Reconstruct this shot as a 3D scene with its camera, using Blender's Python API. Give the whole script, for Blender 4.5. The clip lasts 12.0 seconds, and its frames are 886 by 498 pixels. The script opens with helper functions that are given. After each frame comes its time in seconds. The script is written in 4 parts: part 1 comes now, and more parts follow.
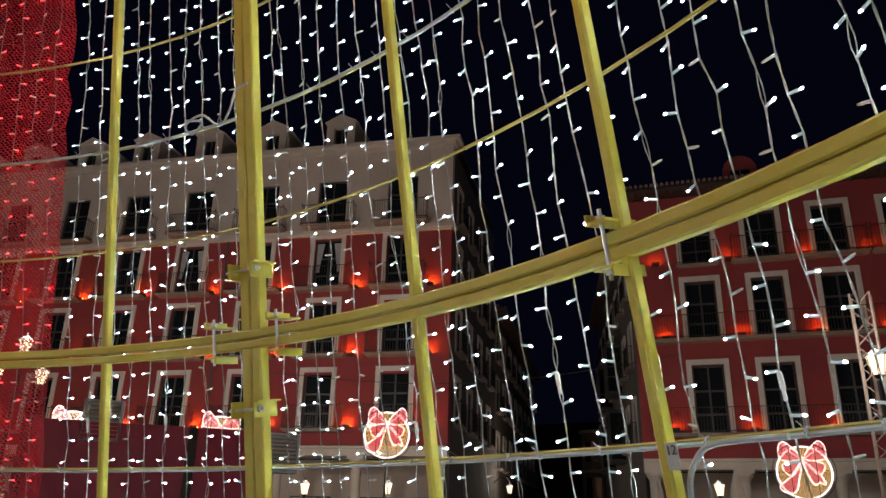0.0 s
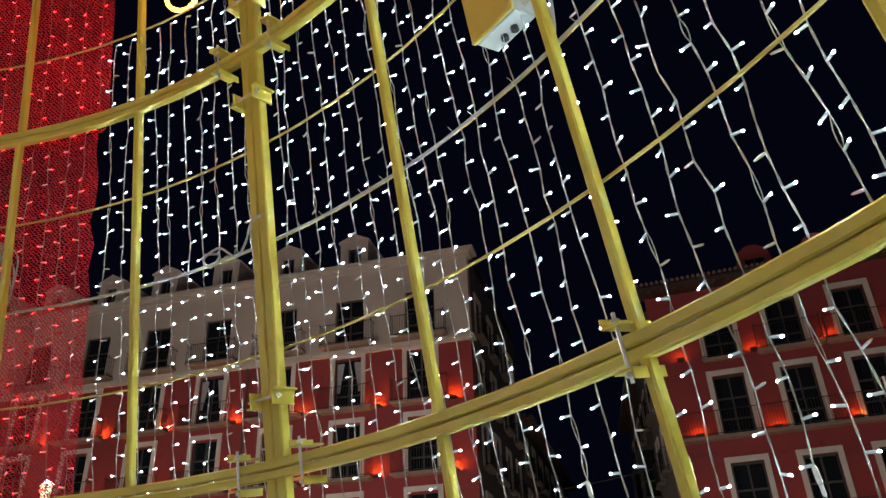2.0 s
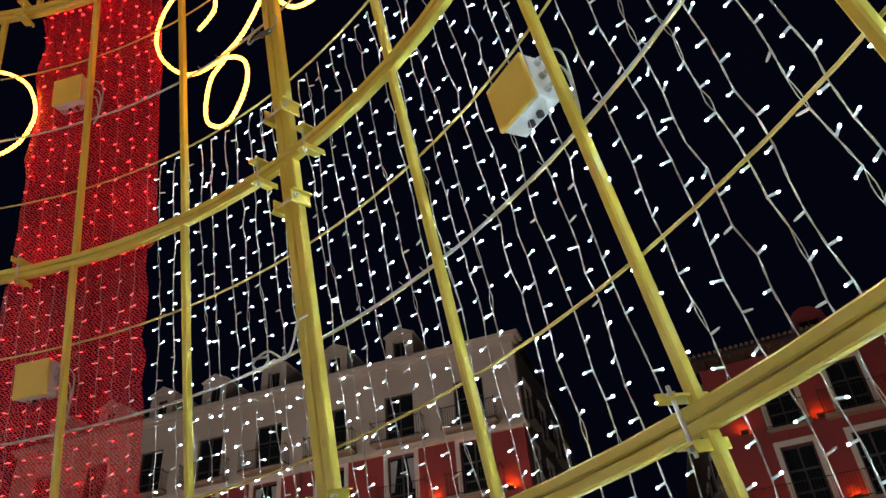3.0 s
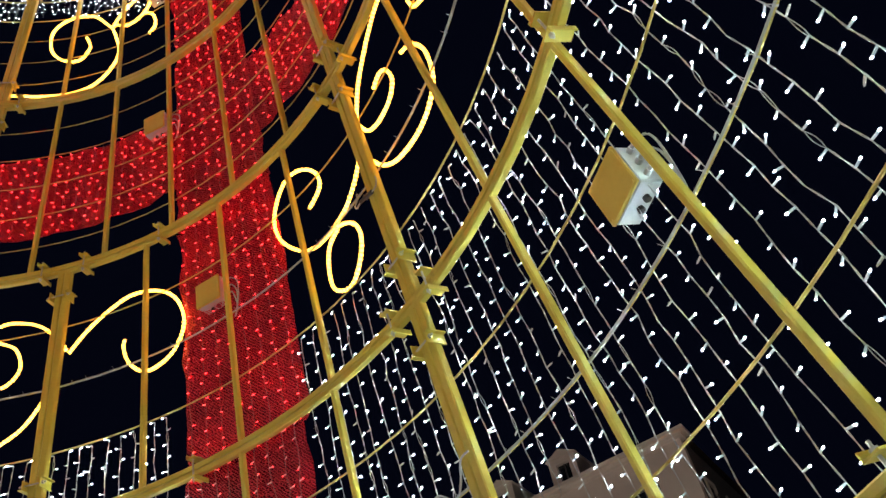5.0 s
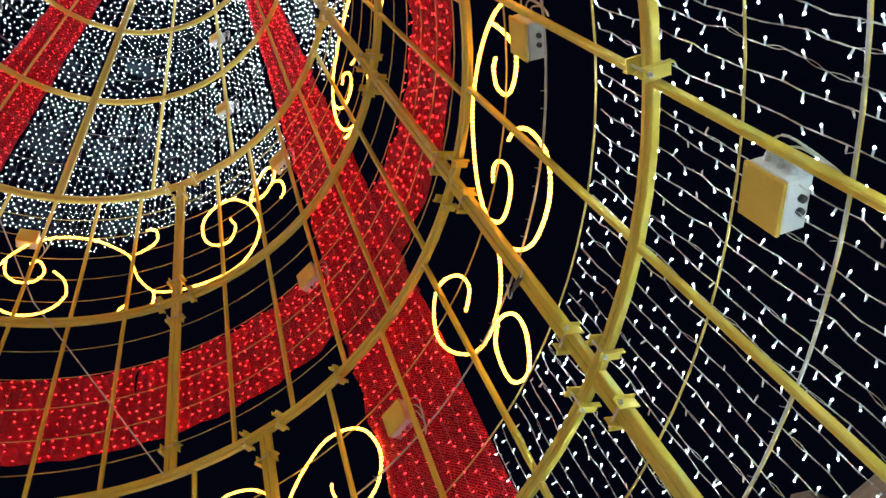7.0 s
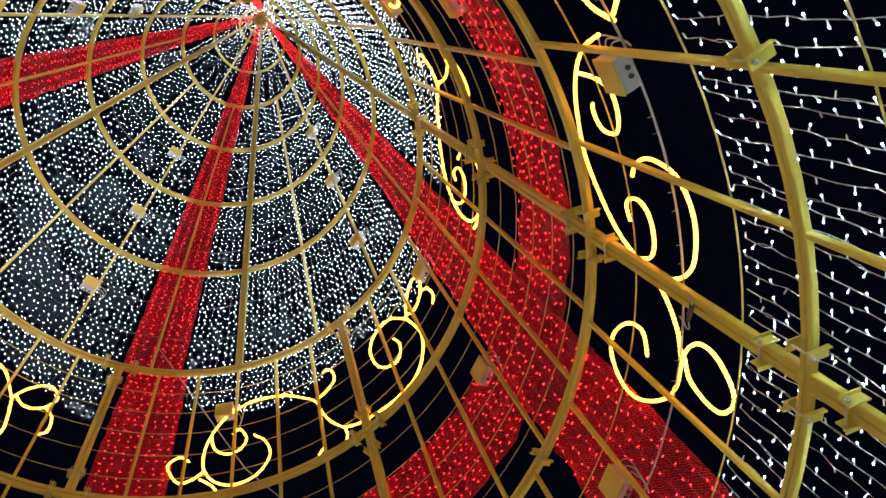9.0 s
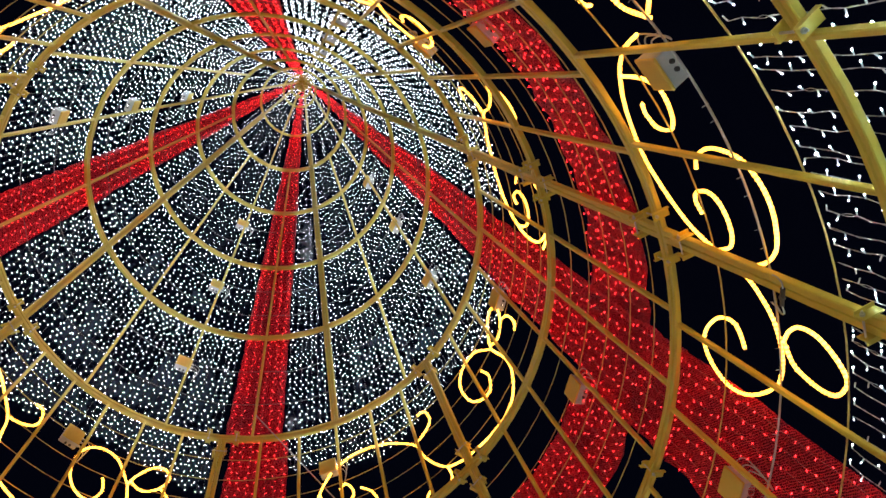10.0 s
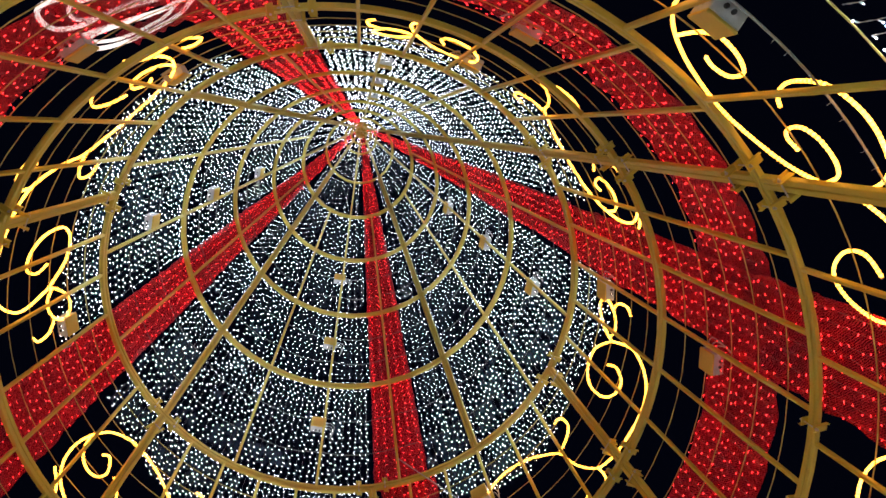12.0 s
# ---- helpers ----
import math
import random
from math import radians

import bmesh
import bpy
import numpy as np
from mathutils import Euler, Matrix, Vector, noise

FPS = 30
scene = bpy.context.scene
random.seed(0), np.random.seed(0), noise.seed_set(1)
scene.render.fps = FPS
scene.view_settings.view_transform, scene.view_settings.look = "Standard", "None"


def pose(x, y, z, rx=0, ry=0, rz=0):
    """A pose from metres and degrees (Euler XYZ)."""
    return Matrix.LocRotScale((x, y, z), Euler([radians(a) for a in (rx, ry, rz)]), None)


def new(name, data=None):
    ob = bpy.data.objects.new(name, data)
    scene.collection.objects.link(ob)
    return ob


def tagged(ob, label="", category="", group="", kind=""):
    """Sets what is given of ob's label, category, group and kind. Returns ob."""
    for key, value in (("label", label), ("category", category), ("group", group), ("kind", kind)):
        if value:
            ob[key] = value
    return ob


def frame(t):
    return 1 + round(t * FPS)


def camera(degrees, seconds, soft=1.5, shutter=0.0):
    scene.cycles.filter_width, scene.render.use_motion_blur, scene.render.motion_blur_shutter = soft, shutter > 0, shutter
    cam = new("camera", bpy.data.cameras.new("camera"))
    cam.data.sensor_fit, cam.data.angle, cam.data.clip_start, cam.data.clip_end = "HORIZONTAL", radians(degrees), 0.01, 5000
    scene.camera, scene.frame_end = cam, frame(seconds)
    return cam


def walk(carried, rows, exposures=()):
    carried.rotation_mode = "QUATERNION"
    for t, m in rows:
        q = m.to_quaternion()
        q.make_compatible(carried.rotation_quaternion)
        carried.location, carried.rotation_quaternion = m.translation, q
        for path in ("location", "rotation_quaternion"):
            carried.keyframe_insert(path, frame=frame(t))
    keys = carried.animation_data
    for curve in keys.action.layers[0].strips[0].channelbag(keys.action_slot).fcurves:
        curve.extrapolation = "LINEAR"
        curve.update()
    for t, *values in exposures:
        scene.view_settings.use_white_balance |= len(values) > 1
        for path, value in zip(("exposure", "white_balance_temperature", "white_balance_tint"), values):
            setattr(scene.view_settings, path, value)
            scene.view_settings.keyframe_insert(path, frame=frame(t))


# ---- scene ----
cam = camera(60.97, 12.0)
ROWS = [
    (0.0, 2.176, -2.148, 1.509, 110.14, -1.30, -57.32),
    (0.5, 2.170, -2.156, 1.511, 111.37, -0.68, -57.08),
    (1.0, 2.163, -2.162, 1.511, 113.35, 0.07, -56.65),
    (1.5, 2.157, -2.167, 1.509, 115.72, 0.96, -55.81),
    (2.0, 2.150, -2.171, 1.506, 118.61, 2.06, -54.43),
    (2.5, 2.143, -2.173, 1.501, 121.98, 3.07, -52.20),
    (3.0, 2.136, -2.175, 1.495, 125.59, 4.33, -49.34),
    (5.0, 2.107, -2.174, 1.463, 136.92, 8.58, -33.08),
    (5.5, 2.099, -2.172, 1.454, 139.37, 9.33, -28.20),
    (6.0, 2.091, -2.170, 1.445, 141.92, 9.79, -23.29),
    (6.5, 2.083, -2.168, 1.436, 144.57, 9.95, -18.22),
    (7.0, 2.075, -2.167, 1.428, 147.06, 9.96, -13.00),
    (9.0, 2.041, -2.162, 1.403, 156.69, 8.78, 8.38),
    (9.5, 2.032, -2.162, 1.399, 158.91, 8.06, 13.79),
    (10.0, 2.023, -2.164, 1.398, 160.62, 7.36, 19.23),
    (10.5, 2.014, -2.166, 1.398, 161.80, 6.65, 24.38),
    (11.0, 2.005, -2.169, 1.400, 162.60, 6.02, 28.87),
    (11.5, 1.996, -2.173, 1.405, 163.18, 5.52, 32.42),
    (12.0, 1.986, -2.179, 1.412, 163.61, 5.19, 34.96),
]
walk(cam, [(t, pose(x, y, z, rx, ry, rz)) for t, x, y, z, rx, ry, rz in ROWS],
     ((0.0, 0.0), (1.5, 0.04), (3.0, 0.14), (7.0, 0.18), (9.5, -0.12), (12.0, -0.28)))

# ---- night sky ----
world = bpy.data.worlds.new("night")
scene.world = world
world.use_nodes = True
bg = world.node_tree.nodes["Background"]
bg.inputs["Color"].default_value = (0.0014, 0.0020, 0.0065, 1)
bg.inputs["Strength"].default_value = 0.6

# ---- materials ----
def nodes_of(name):
    m = bpy.data.materials.new(name)
    m.use_nodes = True
    return m, m.node_tree.nodes, m.node_tree.links, m.node_tree.nodes["Principled BSDF"]


def surface(name, low, high, scale=6.0, rough=0.6, metal=0.0, bump=0.15, fine=60.0, spread=0.15, grime=None):
    """Two scales of colour variation, fine bump and uneven gloss."""
    m, n, l, p = nodes_of(name)
    co = n.new("ShaderNodeTexCoord")
    a = n.new("ShaderNodeTexNoise")
    a.inputs["Scale"].default_value, a.inputs["Detail"].default_value = scale, 6
    b = n.new("ShaderNodeTexNoise")
    b.inputs["Scale"].default_value, b.inputs["Detail"].default_value = fine, 4
    l.new(co.outputs["Object"], a.inputs["Vector"])
    l.new(co.outputs["Object"], b.inputs["Vector"])
    add = n.new("ShaderNodeMath")
    add.operation = "MULTIPLY_ADD"
    add.inputs[1].default_value = 0.35
    l.new(b.outputs["Fac"], add.inputs[0])
    l.new(a.outputs["Fac"], add.inputs[2])
    r = n.new("ShaderNodeValToRGB")
    r.color_ramp.elements[0].position, r.color_ramp.elements[1].position = 0.42, 0.95
    r.color_ramp.elements[0].color, r.color_ramp.elements[1].color = (*low, 1), (*high, 1)
    l.new(add.outputs[0], r.inputs["Fac"])
    out = r.outputs["Color"]
    if grime:
        g = n.new("ShaderNodeTexNoise")
        g.inputs["Scale"].default_value, g.inputs["Detail"].default_value = scale * 4, 8
        l.new(co.outputs["Object"], g.inputs["Vector"])
        gr = n.new("ShaderNodeValToRGB")
        gr.color_ramp.elements[0].position, gr.color_ramp.elements[1].position = 0.62, 0.76
        l.new(g.outputs["Fac"], gr.inputs["Fac"])
        mx = n.new("ShaderNodeMix")
        mx.data_type = "RGBA"
        l.new(gr.outputs["Color"], mx.inputs["Factor"])
        l.new(out, mx.inputs["A"])
        mx.inputs["B"].default_value = (*grime, 1)
        out = mx.outputs["Result"]
    l.new(out, p.inputs["Base Color"])
    mr = n.new("ShaderNodeMapRange")
    mr.inputs["To Min"].default_value, mr.inputs["To Max"].default_value = max(0.05, rough - spread), min(1, rough + spread)
    l.new(a.outputs["Fac"], mr.inputs["Value"])
    l.new(mr.outputs["Result"], p.inputs["Roughness"])
    p.inputs["Metallic"].default_value = metal
    bp = n.new("ShaderNodeBump")
    bp.inputs["Strength"].default_value, bp.inputs["Distance"].default_value = bump, 0.004
    l.new(b.outputs["Fac"], bp.inputs["Height"])
    l.new(bp.outputs["Normal"], p.inputs["Normal"])
    return m


def glow(name, colour, strength, sampled=True):
    m, n, l, p = nodes_of(name)
    p.inputs["Base Color"].default_value = (0.6, 0.6, 0.6, 1)
    p.inputs["Emission Color"].default_value = (*colour, 1)
    p.inputs["Emission Strength"].default_value = strength
    if not sampled:
        m.cycles.emission_sampling = "NONE"
    return m


def net(name, colour, holes):
    """A knitted garland net: ribs across with gaps, so that what lies behind shows through."""
    m, n, l, p = nodes_of(name)
    co = n.new("ShaderNodeUVMap")
    mp = n.new("ShaderNodeMapping")
    mp.inputs["Scale"].default_value = (0.8, 1.35, 1.0)
    mp.inputs["Rotation"].default_value = (0, 0, 0.5)
    l.new(co.outputs["UV"], mp.inputs["Vector"])
    v = n.new("ShaderNodeTexVoronoi")
    v.feature = "DISTANCE_TO_EDGE"
    v.inputs["Scale"].default_value = 68.0
    v.inputs["Randomness"].default_value = 0.42
    l.new(mp.outputs["Vector"], v.inputs["Vector"])
    st = n.new("ShaderNodeMapRange")
    st.inputs["From Min"].default_value, st.inputs["From Max"].default_value = holes - 0.03, holes + 0.03
    st.inputs["To Min"].default_value, st.inputs["To Max"].default_value = 1.0, 0.0
    l.new(v.outputs["Distance"], st.inputs["Value"])
    l.new(st.outputs["Result"], p.inputs["Alpha"])
    nz = n.new("ShaderNodeTexNoise")
    nz.inputs["Scale"].default_value = 3.0
    l.new(co.outputs["UV"], nz.inputs["Vector"])
    r = n.new("ShaderNodeValToRGB")
    r.color_ramp.elements[0].position, r.color_ramp.elements[1].position = 0.3, 0.7
    r.color_ramp.elements[0].color = (*[c * 0.6 for c in colour], 1)
    r.color_ramp.elements[1].color = (*colour, 1)
    l.new(nz.outputs["Fac"], r.inputs["Fac"])
    l.new(r.outputs["Color"], p.inputs["Base Color"])
    p.inputs["Roughness"].default_value = 0.5
    return m


def glass(name, tint):
    m, n, l, p = nodes_of(name)
    p.inputs["Base Color"].default_value = (*tint, 1)
    p.inputs["Roughness"].default_value = 0.12
    return m


YELLOW = surface("yellow_paint", (0.50, 0.405, 0.050), (0.58, 0.475, 0.075), 3.0, 0.38, 0.0, 0.06, 140, 0.08, (0.44, 0.35, 0.06))
HOOP = surface("hoop_paint", (0.42, 0.33, 0.08), (0.52, 0.42, 0.12), 8.0, 0.5)
ZINC = surface("zinc", (0.45, 0.46, 0.46), (0.62, 0.63, 0.62), 20, 0.4, 0.8)
CABLE = surface("grey_cable", (0.32, 0.34, 0.35), (0.44, 0.46, 0.47), 9, 0.5)
WIRE = surface("white_wire", (0.38, 0.40, 0.40), (0.52, 0.54, 0.54), 30, 0.5, bump=0.05)
CAPW = surface("led_cap", (0.75, 0.78, 0.80), (0.85, 0.87, 0.88), 30, 0.3, bump=0.02)
# darker copy of the white wire: weaker light on far strands put into colour
WIREFAR = surface("darkened_far_wire", (0.14, 0.15, 0.15), (0.24, 0.25, 0.25), 30, 0.5, bump=0.05)
LED = glow("white_led", (0.76, 0.95, 1.0), 205.0)
CAPLIT = glow("led_cap_lit", (0.50, 0.86, 1.0), 0.20, False)
LEDFAR = glow("white_led_high", (0.84, 0.92, 1.0), 21.0)
LEDRED = glow("red_led", (1.0, 0.007, 0.011), 25.0)
CAPRED = glow("red_cap_lit", (1.0, 0.02, 0.03), 0.35, False)
WIRERED = surface("red_wire", (0.34, 0.10, 0.10), (0.46, 0.16, 0.16), 30, 0.5, bump=0.05)
ROPE = glow("rope_light", (1.0, 0.38, 0.035), 13.5)
ROPEDIM = glow("rope_skin", (1.0, 0.34, 0.03), 0.8)
ROPEWHITE = glow("white_rope_light", (1.0, 0.86, 0.82), 1.5)
NET = net("red_net", (0.70, 0.005, 0.026), 0.155)
BOXY = surface("box_front", (0.58, 0.42, 0.06), (0.66, 0.50, 0.09), 5, 0.5)
BOXW = surface("box_body", (0.42, 0.45, 0.45), (0.54, 0.57, 0.57), 5, 0.45)
BLACK = surface("black_rubber", (0.015, 0.015, 0.015), (0.04, 0.04, 0.04), 20, 0.5)

# ---- mesh helpers ----
def part(name, bm, material, parent=None, label=""):
    me = bpy.data.meshes.new(name)
    bm.to_mesh(me)
    bm.free()
    for mt in material if isinstance(material, (list, tuple)) else [material]:
        me.materials.append(mt)
    ob = new(name, me)
    if parent is not None:
        ob.parent = parent
    if label:
        ob["label"] = label
    return ob


def holder(name, label, category, group="", kind="", at=None):
    ob = new(name)
    if at is not None:
        ob.matrix_basis = at
    return tagged(ob, label, category, group, kind)


def box(bm, m, centre, size, bevel=0.0, slot=0):
    made = bmesh.ops.create_cube(bm, size=1.0, matrix=m @ Matrix.Translation(centre) @ Matrix.Diagonal((*size, 1)))
    faces = {f for v in made["verts"] for f in v.link_faces}
    if bevel:
        got = bmesh.ops.bevel(bm, geom=list({e for f in faces for e in f.edges}), offset=bevel, segments=1, affect="EDGES")
        faces = set(got["faces"]) | {f for f in faces if f.is_valid}
    for f in faces:
        f.material_index = slot


def rod(bm, m, a, b, r, sides=8, slot=0):
    a, b = m @ Vector(a), m @ Vector(b)
    q = (b - a).to_track_quat("Z", "Y").to_matrix().to_4x4()
    made = bmesh.ops.create_cone(bm, cap_ends=True, segments=sides, radius1=r, radius2=r, depth=(b - a).length, matrix=Matrix.Translation((a + b) / 2) @ q)
    for f in {f for v in made["verts"] for f in v.link_faces}:
        f.material_index = slot


def sweep(bm, points, section, closed=False, slot=0, frames=None):
    """Carry a closed section (list of 2D points) along points. frames: side and up axes for each point."""
    rings = []
    k = len(points)
    for i, p in enumerate(points):
        if frames:
            u, w = frames[i]
        else:
            d = (points[(i + 1) % k if closed else min(i + 1, k - 1)] - points[(i - 1) % k if closed else max(i - 1, 0)]).normalized()
            ref = Vector((0, 0, 1)) if abs(d.z) < 0.9 else Vector((1, 0, 0))
            u = d.cross(ref).normalized()
            w = u.cross(d).normalized()
        rings.append([bm.verts.new(p + u * a + w * b) for a, b in section])
    c = len(section)
    for i in range(k if closed else k - 1):
        r0, r1 = rings[i], rings[(i + 1) % k]
        for j in range(c):
            f = bm.faces.new((r0[j], r0[(j + 1) % c], r1[(j + 1) % c], r1[j]))
            f.material_index = slot
    if not closed:
        bm.faces.new(rings[0][::-1]).material_index = slot
        bm.faces.new(rings[-1]).material_index = slot


def round_section(r, sides=6):
    return [(r * math.cos(2 * math.pi * i / sides), r * math.sin(2 * math.pi * i / sides)) for i in range(sides)]


def tube_section(w, h, c=0.006):
    w, h = w / 2, h / 2
    return [(w - c, -h), (w, -h + c), (w, h - c), (w - c, h), (c - w, h), (-w, h - c), (-w, c - h), (c - w, -h)]


# ---- the cone of the tree ----
APEX, SLOPE = 24.46, 0.1872
LEVELS = [0.2, 2.166, 4.02, 5.95, 7.94, 9.84, 11.94, 13.94, 15.99, 18.05, 20.12]
RIBBON = 22.0


def on_cone(angle, z, off=0.0):
    a, r = radians(angle), SLOPE * (APEX - z) + off
    return Vector((r * math.cos(a), r * math.sin(a), z))


def axes(angle):
    """Along the ring, outwards from the slope, up the slope."""
    a = radians(angle)
    t = Vector((-math.sin(a), math.cos(a), 0))
    s = Vector((-SLOPE * math.cos(a), -SLOPE * math.sin(a), 1)).normalized()
    return t, s.cross(t) * -1 if s.cross(t).dot(Vector((math.cos(a), math.sin(a), 0))) < 0 else s.cross(t), s


def at_cone(angle, z, off=0.0):
    t, n, s = axes(angle)
    m = Matrix((t, n, s)).transposed().to_4x4()
    m.translation = on_cone(angle, z, off)
    return m


def post_between(bm, angle, z0, z1, shift, w, depth, shift_top=None):
    """A straight square tube up the slope, moved sideways along the ring by shift."""
    t, n, s = axes(angle)
    e = shift if shift_top is None else shift_top
    sweep(bm, [on_cone(angle, z0) + t * shift, on_cone(angle, z1) + t * e], tube_section(w, depth), frames=[(t, n)] * 2)


def arc(bm, a0, a1, z, w, depth, off=0.0, steps=10):
    pts, fr = [], []
    for i in range(steps + 1):
        a = a0 + (a1 - a0) * i / steps
        t, n, s = axes(a)
        pts.append(on_cone(a, z, off))
        fr.append((n, s))
    sweep(bm, pts, tube_section(depth, w), frames=fr)


def clamp_on(bm, angle, z, along_ring, side):
    """Two folded plates and a threaded rod that pinch two tubes together."""
    m = at_cone(angle, z)
    if not along_ring:
        m = m @ pose(0, 0, 0, 0, 90, 0)
    for e in (-1, 1):
        box(bm, m, (side, -0.014, e * 0.058), (0.062, 0.118, 0.007))
        box(bm, m, (side + e * 0.028, -0.014, e * 0.070), (0.006, 0.118, 0.026))
        rod(bm, m, (side, -0.050, e * 0.061), (side, -0.050, e * 0.074), 0.012, 6, 1)
    rod(bm, m, (side, -0.050, -0.088), (side, -0.050, 0.092), 0.0055, 6, 1)


def frame_panel(tier, a0, a1, divisions, w, hoops, group):
    z0, z1 = LEVELS[tier], LEVELS[tier + 1]
    root = holder("frame_panel", "yellow painted steel tube panel of a conical light tree", "frame", group)
    g = w / 2 + 0.002
    rail = 0.035 if tier < 3 else w
    for name, z in (("bottom_rail", z0 + rail / 2 + 0.002), ("top_rail", z1 - rail / 2 - 0.002)):
        bm = bmesh.new()
        arc(bm, a0, a1, z, rail, 0.042 if tier < 3 else w, 0.0, max(6, divisions * 3))
        part(name, bm, YELLOW, root)
    for a, e in ((a0, 1), (a1, -1)):
        bm = bmesh.new()
        post_between(bm, a, z0 + rail, z1 - rail, e * g, w, w)
        part("side_post", bm, YELLOW, root)
    for i in range(1, divisions):
        bm = bmesh.new()
        post_between(bm, a0 + (a1 - a0) * i / divisions, z0 + rail, z1 - rail, 0, 0.031, 0.040)
        part("inner_post", bm, YELLOW, root)
    for i in range(1, hoops + 1):
        bm = bmesh.new()
        z = z0 + (z1 - z0) * i / (hoops + 1) + (0.027 if tier == 0 and i == 3 else 0)
        slack = 0.0 if tier < 5 else 0.03 + 0.05 * ((a0 * 0.37 + i * 0.61 + tier * 0.29) % 1)
        pts = [on_cone(a0 + (a1 - a0) * k / 14, z - slack * math.sin(math.pi * ((k * 4 / 14) % 1)), 0.036) for k in range(15)]
        sweep(bm, pts, round_section(0.0054 if tier < 3 else 0.0042 if tier < 5 else 0.0028, 6))
        # high hoops take the darkened wire colour to look less brightly lit
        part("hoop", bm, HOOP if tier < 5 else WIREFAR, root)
    if tier < 5:
        deg = math.degrees(0.17 / (SLOPE * (APEX - z1)))
        for a in (a0 + deg, a1 - deg):
            bm = bmesh.new()
            clamp_on(bm, a, z1, True, 0)
            part("clamp", bm, [YELLOW, ZINC], root)
        for z in (z0 + 0.26, z1 - 0.26):
            bm = bmesh.new()
            clamp_on(bm, a0, z, False, 0)
            part("clamp", bm, [YELLOW, ZINC], root)
    return root


for tier in range(10):
    sectors = 8 if tier < 3 else 6 if tier < 5 else 4
    divs = 4 if tier < 3 else 6 if tier < 5 else 4 if tier < 9 else 2
    for k in range(sectors):
        step, turn = 360 / sectors, (0.2, 0.2, 0.1)[tier] if tier < 3 else 0.0
        frame_panel(tier, k * step + turn, (k + 1) * step + turn, divs, 0.049 if tier < 3 else 0.047 if tier < 5 else 0.043, 3 if tier < 3 else 5 if tier < 5 else 2 if tier < 8 else 0, "frame panels of the light tree")

# one more clamp beside a post of the lowest ring
for a, level in ((-21.95, 1), (-23.2, 2), (27.6, 2), (31.4, 3)):
    bm = bmesh.new()
    clamp_on(bm, a, LEVELS[level], True, 0)
    tagged(part("rail_clamp", bm, [YELLOW, ZINC]), "yellow steel clamp with a threaded bolt on a tree rail", "clamp", "rail clamps")

# the crown: short ribs to a hub
crown = holder("tree_crown", "yellow steel ribs meeting at a small hub ring", "frame")
for k in range(8):
    bm = bmesh.new()
    post_between(bm, k * 45, LEVELS[10], APEX - 0.8, 0, 0.04, 0.04)
    part("rib", bm, YELLOW, crown)
for z in (22.2, 23.0, 23.6):
    bm = bmesh.new()
    arc(bm, 0, 360, z, 0.04, 0.04, 0, 32)
    part("hub_ring", bm, YELLOW, crown)
bm = bmesh.new()
bmesh.ops.create_cone(bm, cap_ends=True, segments=24, radius1=0.15, radius2=0.12, depth=0.05, matrix=Matrix.Translation((0, 0, 23.72)))
rod(bm, Matrix(), (0, 0, 23.35), (0, 0, 23.72), 0.03, 10)
part("hub_plate", bm, YELLOW, crown)
for k in range(8):
    bm = bmesh.new()
    box(bm, pose(0, 0, 23.42, 0, 0, 22.5 + 45 * k), (0.10, 0, 0), (0.16, 0.012, 0.20), 0.003)
    part("hub_fin", bm, YELLOW, crown)


# ---- light strings ----
def in_ribbon(angle, half):
    return abs((angle - RIBBON + 45) % 90 - 45) < half


